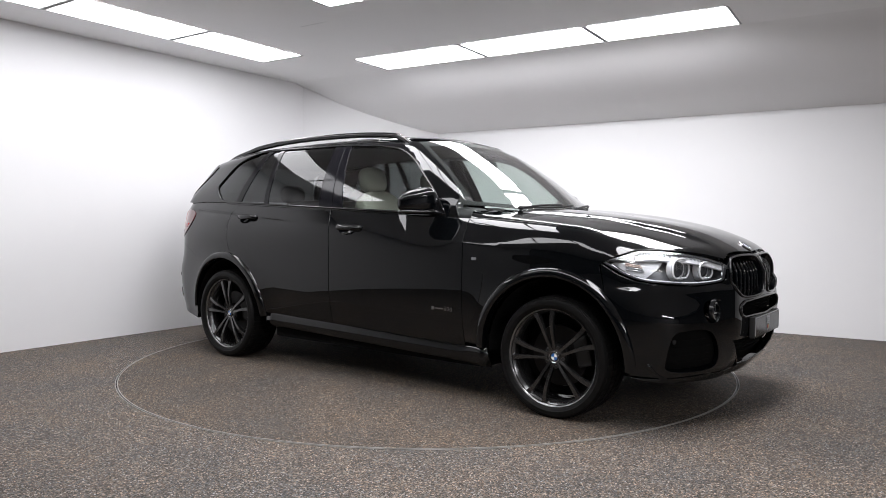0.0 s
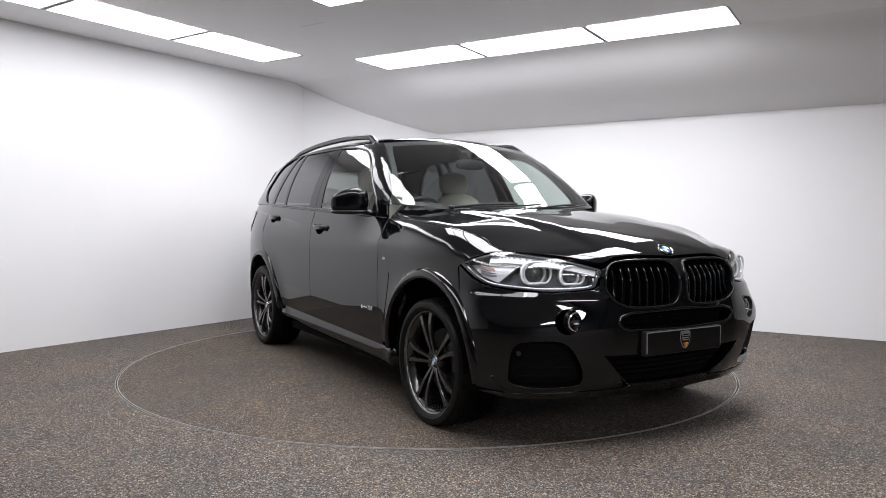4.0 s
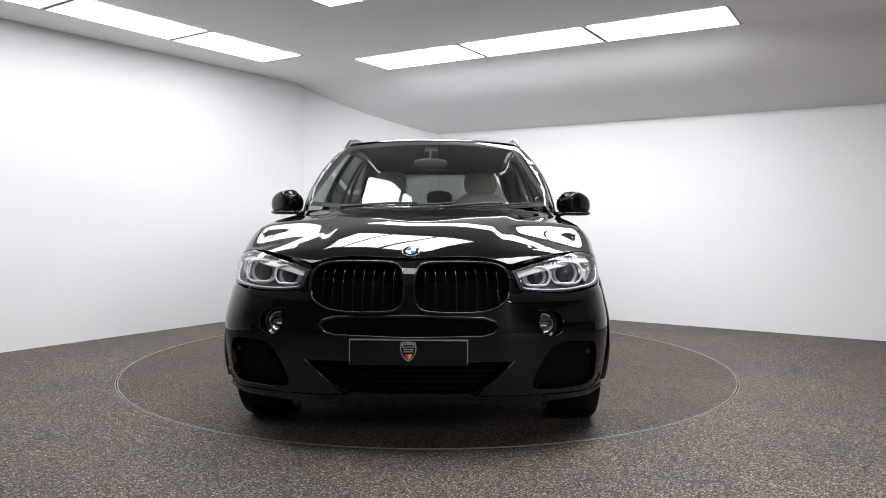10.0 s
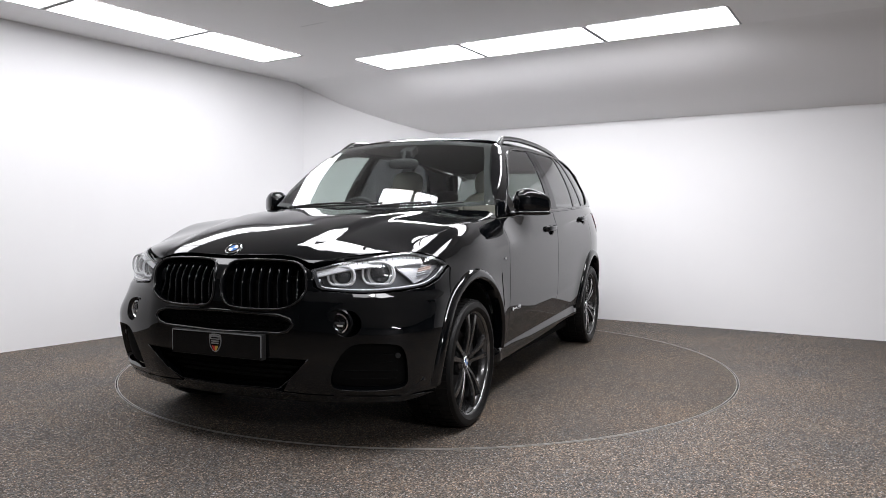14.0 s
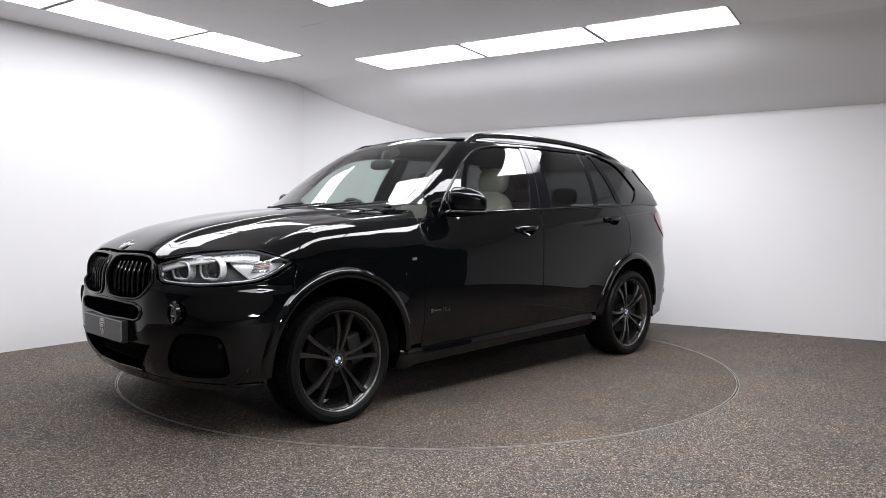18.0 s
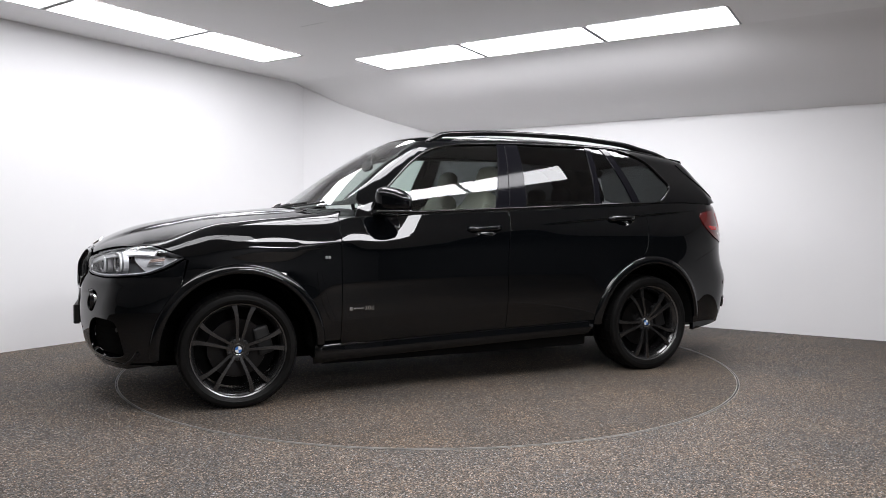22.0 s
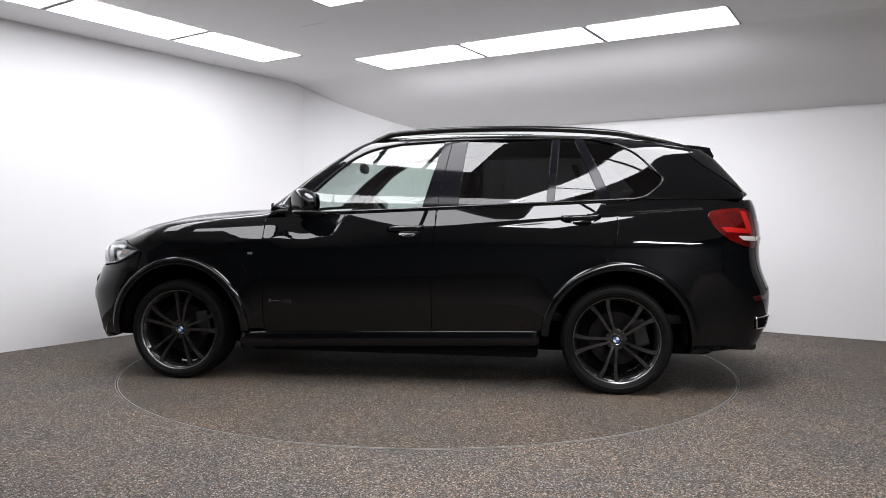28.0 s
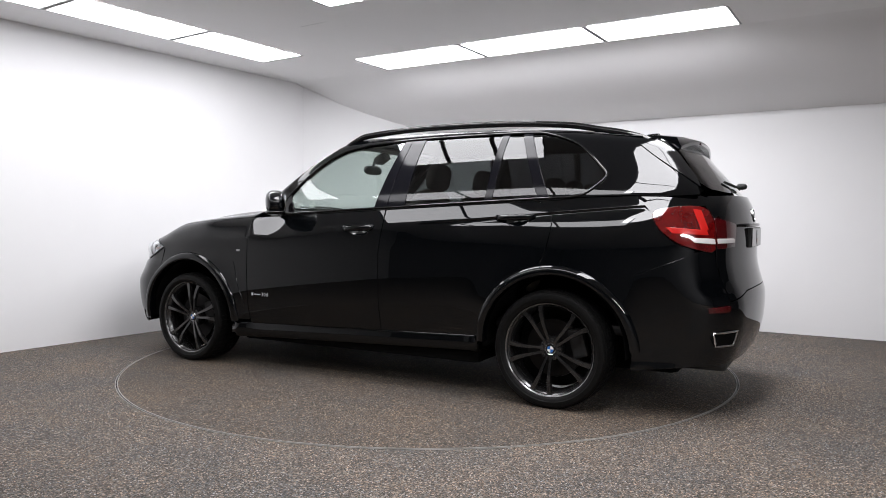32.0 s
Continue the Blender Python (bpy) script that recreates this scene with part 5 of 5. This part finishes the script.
def build_tail_lamp(s):
    outer = stern([(-2.053, 0.873, 1.137), (-2.133, 0.856, 1.168), (-2.28, 0.769, 1.175), (-2.325, 0.722, 1.117), (-2.338, 0.726, 0.942), (-2.275, 0.799, 0.94), (-2.166, 0.854, 0.979), (-2.078, 0.871, 1.054)])
    lamp = panel("tail_lamp", RED_LENS, car, "stern", spline(outer, 3, True), skin_low, h=0.025, thick=0.03, lift=0.006, side=s, label="red tail lamp wrapping round the rear corner")
    inner = stern([(-2.333, 0.708, 1.112), (-2.405, 0.50, 1.078), (-2.40, 0.545, 0.955), (-2.345, 0.708, 0.945)])
    lamp2 = panel("tail_lamp_inner", RED_DARK, car, "stern", inner, skin_low, h=0.025, thick=0.03, lift=0.006, side=s, label="dark red inner tail lamp on the tailgate")
    panel("reversing_strip", WHITE_LENS, lamp, "stern", stern([(-2.22, 0.828, 1.004), (-2.333, 0.728, 0.998), (-2.337, 0.727, 0.972), (-2.25, 0.812, 0.98)]), skin_low, h=0.02, thick=0.004, lift=0.009, side=s)
    panel("reversing_strip", WHITE_LENS, lamp2, "stern", stern([(-2.336, 0.704, 0.998), (-2.398, 0.555, 0.998), (-2.398, 0.555, 0.978), (-2.337, 0.704, 0.975)]), skin_low, h=0.02, thick=0.004, lift=0.009, side=s)
    for q in ([(-2.25, 0.795, 1.16), (-2.285, 0.77, 1.155), (-2.31, 0.755, 1.05), (-2.28, 0.785, 1.04)], [(-2.11, 0.862, 1.06), (-2.30, 0.762, 1.045), (-2.31, 0.757, 1.02), (-2.14, 0.855, 1.03)]):
        panel("light_bar", RED_BRIGHT, lamp, "stern", stern(q), skin_low, h=0.02, thick=0.004, lift=0.008, side=s)
    panel("rear_reflector", RED_DARK, car, "stern", stern([(-2.325, 0.798, 0.622), (-2.42, 0.70, 0.634), (-2.418, 0.704, 0.603), (-2.33, 0.795, 0.598)]), skin_low, h=0.02, thick=0.01, lift=0.003, side=s, label="dark red reflector strip")
    if s < 0:
        flap = [(-1.50 + dx, 1.065 + dz) for dx, dz in [(0.02, 0.06), (-0.14, 0.065), (-0.155, 0.05), (-0.15, -0.05), (-0.135, -0.062), (0.01, -0.06), (0.022, -0.048), (0.03, 0.05)]]
        panel("fuel_flap", PAINT, car, "side", spline(flap, 4, True), skin_low, side=s, h=0.03, thick=0.004, lift=0.002)
    loop = spline(stern([(-2.345, 0.772, 0.486), (-2.44, 0.640, 0.494), (-2.425, 0.650, 0.415), (-2.355, 0.752, 0.414)]), 4, True)
    pipe = sweep("tailpipe_trim", on_skin("stern", resample(stern([(-2.345, 0.772, 0.486), (-2.44, 0.640, 0.494), (-2.425, 0.650, 0.415), (-2.355, 0.752, 0.414)]), 0.03), skin_low, 0.006, s), circle(0.006, 8), CHROME, car, "chrome trapezoid tailpipe trim", up=(-1, 0.5 * s, 0), closed=True)
    # flat black sheet on the bumper stands for the shade inside the pipe
    panel("pipe_mouth", SHADOW, pipe, "stern", loop, skin_low, h=0.03, thick=0, lift=0.003, side=s)


def build_rear_details():
    v, f = [], []
    rows = 17
    for i in range(rows):
        y = -0.54 + 1.08 * i / (rows - 1)
        z0 = float(roof_z(np.array(-1.93), np.array(y)))
        e = -2.165 + 0.16 * y * y
        drop = 0.030 * (abs(y) / 0.54) ** 3
        prof = [(-1.90, z0 + 0.006), (-2.00, float(roof_z(np.array(-2.0), np.array(y))) + 0.008), (-2.09, 1.618 - 0.042 * (y / 0.6) ** 2), (e + 0.01, 1.600 - drop - 0.035 * (y / 0.6) ** 2),
                (e, 1.590 - drop - 0.035 * (y / 0.6) ** 2), (e + 0.006, 1.570 - drop - 0.035 * (y / 0.6) ** 2), (e + 0.05, 1.552 - drop - 0.03 * (y / 0.6) ** 2), (-2.02, 1.555 - drop), (-1.90, 1.56)]
        v += [(x, y, z) for x, z in prof]
    m = 9
    for i in range(rows - 1):
        f += [(i * m + k, i * m + (k + 1) % m, (i + 1) * m + (k + 1) % m, (i + 1) * m + k) for k in range(m)]
    f += [tuple(range(m))[::-1], tuple((rows - 1) * m + k for k in range(m))]
    sp = obj("roof_spoiler", v, f, PAINT, car, "gloss-black roof spoiler", smooth=True)
    sp.data.set_sharp_from_angle(angle=radians(50))
    block("brake_light_bar", (0.008, 0.30, 0.014), (-2.160, 0, 1.578), RED_DARK, sp, bevel=0.003)
    for s in (1, -1):
        fin = stern([(-1.90, 0.665, 1.535), (-2.02, 0.585, 1.570), (-2.10, 0.600, 1.470), (-2.20, 0.660, 1.345), (-2.235, 0.700, 1.285), (-2.13, 0.715, 1.375)])
        panel("spoiler_fin", GLOSS, sp, "stern", fin, skin_high, h=0.03, thick=0.012, lift=0.006, side=s, label="gloss-black fin beside the rear screen")
    p = on_skin("rear", [(0, 1.285), (0.10, 1.30), (0.30, 1.32)], skin_high, 0.014)
    arm = tube("rear_wiper", [p[0], p[0] + Vector((-0.02, 0, 0.018)), p[1] + Vector((-0.01, 0, 0)), p[2]], 0.008, PLASTIC, car, "black rear wiper")
    blob("wiper_cap", (0.032, 0.028, 0.020), p[0] + Vector((-0.02, 0, 0.02)), PLASTIC, arm, 2.4, 8)
    q = on_skin("rear", [(0, 1.135)], skin_low, 0.004)[0]
    roundel(0.041, q, (-1, 0, 0.15), car)
    plate = block("rear_plate_holder", (0.03, 0.535, 0.118), (-2.462, 0, 1.0), PLASTIC, car, "black rear plate holder with a blank dark plate", 0.004)
    block("plate", (0.004, 0.524, 0.110), (-2.4795, 0, 1.0), PLATE_BLACK, plate, bevel=0.001)
    shield_sign(plate, (-2.4825, 0, 1.0), -1)
    tube("gate_bar", [(-2.410, 0.50, 1.072), (-2.467, 0.25, 1.076), (-2.482, 0.0, 1.077), (-2.467, -0.25, 1.076), (-2.410, -0.50, 1.072)], 0.010, GLOSS, car)
    # aerial fin
    bm = bmesh.new()
    b0 = [(-1.70, 0), (-1.78, 0.028), (-1.86, 0.030), (-1.88, 0.0), (-1.86, -0.030), (-1.78, -0.028)]
    zr = lambda x: float(roof_z(np.array(x), np.array(0.0))) - 0.004
    lo = [bm.verts.new((x, y, zr(x))) for x, y in b0]
    hi = [bm.verts.new((-1.80 - 0.08 * (-x - 1.70) / 0.18 - 0.0, y * 0.12, zr(x) + 0.034 * min(1, (-x - 1.66) / 0.18))) for x, y in b0]
    for i in range(6):
        bm.faces.new((lo[i], lo[(i + 1) % 6], hi[(i + 1) % 6], hi[i]))
    bm.faces.new(hi)
    from_bm("aerial_fin", bm, PAINT, car, "gloss-black shark-fin aerial", smooth=False)


def build_cowl():
    """Plastic cowl under the windscreen, wipers, sunroof glass."""
    path = []
    for y in np.linspace(-0.62, 0.62, 15):
        path.append((0.985 - 0.30 * y * y, y, 1.153 + 0.005 * abs(y)))
    sweep("cowl", path, [(-0.07, -0.012), (0.07, -0.025), (0.07, -0.005), (0.0, 0.010), (-0.07, 0.012)], PLASTIC, car, "matt black cowl below the windscreen")
    for pts in ([(-0.52, 1.166), (-0.30, 1.172), (-0.05, 1.180), (0.16, 1.192)], [(0.10, 1.166), (0.30, 1.172), (0.48, 1.182), (0.66, 1.198)]):
        p = on_skin("front", spline(pts, 3), skin_high, 0.012)
        w = tube("wiper", p, 0.006, PLASTIC, car, "black windscreen wiper")
        p2 = on_skin("front", spline([(pts[0][0], pts[0][1] - 0.008), (pts[1][0], pts[1][1] + 0.006), (pts[2][0], pts[2][1] + 0.005)], 3), skin_high, 0.022)
        tube("wiper_arm", p2, 0.007, PLASTIC, w)
        blob("wiper_pivot", (0.02, 0.02, 0.014), p2[0], PLASTIC, w, 2.2, 8)
    sun = [(-0.02, 0), (-0.04, 0.42), (-0.09, 0.47), (-0.85, 0.47), (-0.92, 0.42), (-0.92, 0)]
    loop = sun + [(x, -y) for x, y in sun[::-1][1:-1]]
    panel("sunroof", GLOSS, car, "top", loop, skin_high, h=0.06, thick=0.004, lift=0.004)
    # dark band round the screen
    e = screen_edge()
    top = [(0.40, 1.655), (0.2, 1.665), (0, 1.668), (-0.2, 1.665), (-0.4, 1.655)]
    outer = [(y - 0.002, z) for y, z in e] + top + [(-y + 0.002, z) for y, z in e[::-1]] + [(-0.5, 1.170), (0, 1.160), (0.5, 1.170)]
    cc = np.array([0.0, 1.40])
    inner = [tuple(cc + (np.array(q) - cc) * (0.935, 0.89)) for q in outer]
    panel("screen_band", PLASTIC, car, "front", outer, skin_high, holes=[inner], h=0.05, thick=0, lift=-0.004)
    block("camera_pod", (0.10, 0.10, 0.06), (0.31, 0, 1.585), DASH, car, bevel=0.015, turn=pose(0, 0, 0, 0, 28, 0))


def build_cabin():
    dash = sweep("dashboard", [(0.62, -0.74, 1.06), (0.66, -0.4, 1.085), (0.70, 0.0, 1.085), (0.66, 0.4, 1.085), (0.62, 0.74, 1.06)], [(-0.26, -0.30), (0.24, -0.10), (0.25, 0.02), (0.05, 0.035), (-0.16, 0.03), (-0.26, -0.03)], DASH, car, "dark vinyl dashboard")
    blob("instrument_hood", (0.13, 0.20, 0.07), (0.50, -0.37, 1.115), DASH, dash, 2.4, 10)
    block("screen", (0.02, 0.26, 0.10), (0.46, 0, 1.135), GLOSS, dash, bevel=0.006)
    # steering wheel on the car's right
    m = axes(Vector((-0.86, 0, 0.5)))
    hub = Vector((0.30, -0.37, 1.09))
    st = tube("steering_wheel", [hub + m @ Vector((0.185 * math.cos(t), 0.185 * math.sin(t), 0)) for t in np.linspace(0, 2 * math.pi, 33)[:-1]], 0.016, DASH, car, "black leather steering wheel", up=Vector((-0.86, 0, 0.5)), closed=True)
    blob("wheel_boss", (0.07, 0.07, 0.03), hub, DASH, st, 2.4, 8, turn=m)
    for a in (0, 180, 270):
        tube("wheel_spoke", [hub, hub + m @ Vector((0.18 * math.cos(radians(a)), 0.18 * math.sin(radians(a)), 0))], 0.014, DASH, st, up=Vector((-0.5, 0.1, -0.8)))
    for y in (-0.37, 0.37):
        seat = blob("front_seat", (0.10, 0.24, 0.34), (-0.30, y, 0.98), LEATHER, car, 3.2, 14, "cream leather front seat", turn=pose(0, 0, 0, 0, -14, 0).to_3x3())
        blob("seat_cushion", (0.27, 0.25, 0.10), (0.02, y, 0.66), LEATHER, seat, 3.0, 12)
        blob("headrest", (0.055, 0.135, 0.10), (-0.415, y, 1.395), LEATHER, seat, 2.8, 12, turn=pose(0, 0, 0, 0, -10, 0).to_3x3())
        for d in (-0.06, 0.06):
            tube("headrest_post", [(-0.385, y + d, 1.25), (-0.41, y + d, 1.36)], 0.007, CHROME, seat, up=(0, 1, 0))
        for d in (-0.21, 0.21):
            blob("side_bolster", (0.07, 0.05, 0.25), (-0.25, y + d, 0.97), LEATHER, seat, 2.6, 10, turn=pose(0, 0, 0, 0, -14, 0).to_3x3())
    rear = blob("rear_seat", (0.12, 0.66, 0.33), (-1.20, 0, 0.93), LEATHER, car, 4.0, 14, "cream leather rear bench", turn=pose(0, 0, 0, 0, -16, 0).to_3x3())
    blob("bench_cushion", (0.28, 0.66, 0.10), (-0.88, 0, 0.68), LEATHER, rear, 3.4, 12)
    for y in (-0.40, 0.0, 0.40):
        blob("headrest", (0.05, 0.12, 0.075), (-1.30, y, 1.30), DASH, rear, 2.8, 10)
    block("cabin_floor", (2.9, 1.5, 0.06), (-0.75, 0, 0.46), DASH, car, bevel=0.02)
    block("load_cover", (0.75, 1.40, 0.03), (-1.82, 0, 1.08), DASH, car, bevel=0.01)
    block("bulkhead", (0.08, 1.5, 0.55), (0.86, 0, 0.80), SHADOW, car, bevel=0.02)
    block("rear_bulkhead", (0.06, 1.3, 0.6), (-2.26, 0, 0.90), SHADOW, car, bevel=0.02)
    half = [(0.16, 0.0), (0.08, 0.45), (0.0, 0.57)] + [(x, 0.60) for x in np.linspace(-0.1, -1.7, 9)] + [(-1.9, 0.5), (-1.95, 0)]
    panel("headliner", TRIM_GREY, car, "top", half + [(x, -y) for x, y in half[::-1] if y > 0], skin_high, h=0.12, thick=0, lift=-0.045)
    pod = blob("interior_mirror", (0.018, 0.12, 0.038), (0.40, 0.0, 1.495), DASH, car, 2.8, 10, "dark interior mirror")
    tube("mirror_stem", [(0.41, 0, 1.50), (0.37, 0, 1.59)], 0.012, DASH, pod, up=(0, 1, 0))
    for s in (1, -1):
        card = [(0.80, 0.45), (0.80, 1.09)] + [(x, float(belt_z(x)) - 0.01) for x in np.linspace(0.7, -1.9, 12)] + [(-1.9, 0.85), (-1.0, 0.85), (-0.9, 0.45)]
        panel("door_card", DASH, car, "side", card, skin_low, side=s, h=0.12, thick=0, lift=-0.07)
        ob = panel("pillar_trim", DASH, car, "side", [(0.70, 1.14), (-1.5, 1.23), (-1.95, 1.25), (-2.05, 1.34), (-1.93, 1.50), (-1.85, 1.60)] + [(x, float(roof_z(np.array(x), np.array(0.645))) - 0.03) for x in np.linspace(-1.7, 0.12, 12)] + [(0.25, 1.58), (0.5, 1.40)], skin_high, holes=[DLO], side=s, h=0.06, thick=0, lift=-0.03)


for w in list(car.children):
    if w.name.split(".")[0] == "wheel":
        finish_wheel(w)
for sd in (1, -1):
    for axle in (FRONT_AXLE, REAR_AXLE):
        wheel_house(axle, sd)
    build_headlamp(sd)
    build_grilles(sd)
    build_mirror(sd, DOORS[sd][0])
    for place, door_panel in zip(HANDLES, DOORS[sd]):
        build_handle(*place, sd, door_panel)
    build_lettering(sd, DOORS[sd][0])
    build_rail(sd)
    build_tail_lamp(sd)
build_centre_front()
build_underbody()
build_rear_details()
build_cowl()
build_cabin()


# ---- what moves: the turntable turns and carries the car ----
TURN = [(0, -37.40), (2, -48.22), (4, -59.08), (6, -69.97), (8, -80.88), (10, -91.79), (12, -102.69), (14, -113.57), (16, -124.42),
        (18, -135.22), (20, -145.96), (22, -156.63), (24, -167.23), (26, -177.73), (28, -188.13), (30, -198.41), (32, -208.58)]
CAR_ON_TABLE = (0.1217, 0.0266)


def motions():
    table = Matrix.Translation((TABLE[0], TABLE[1], 0))
    walk(turntable, [(t, table @ pose(0, 0, 0, rz=a)) for t, a in TURN])
    walk(car, [(t, table @ pose(0, 0, 0, rz=a) @ pose(*CAR_ON_TABLE, 0)) for t, a in TURN])


motions()
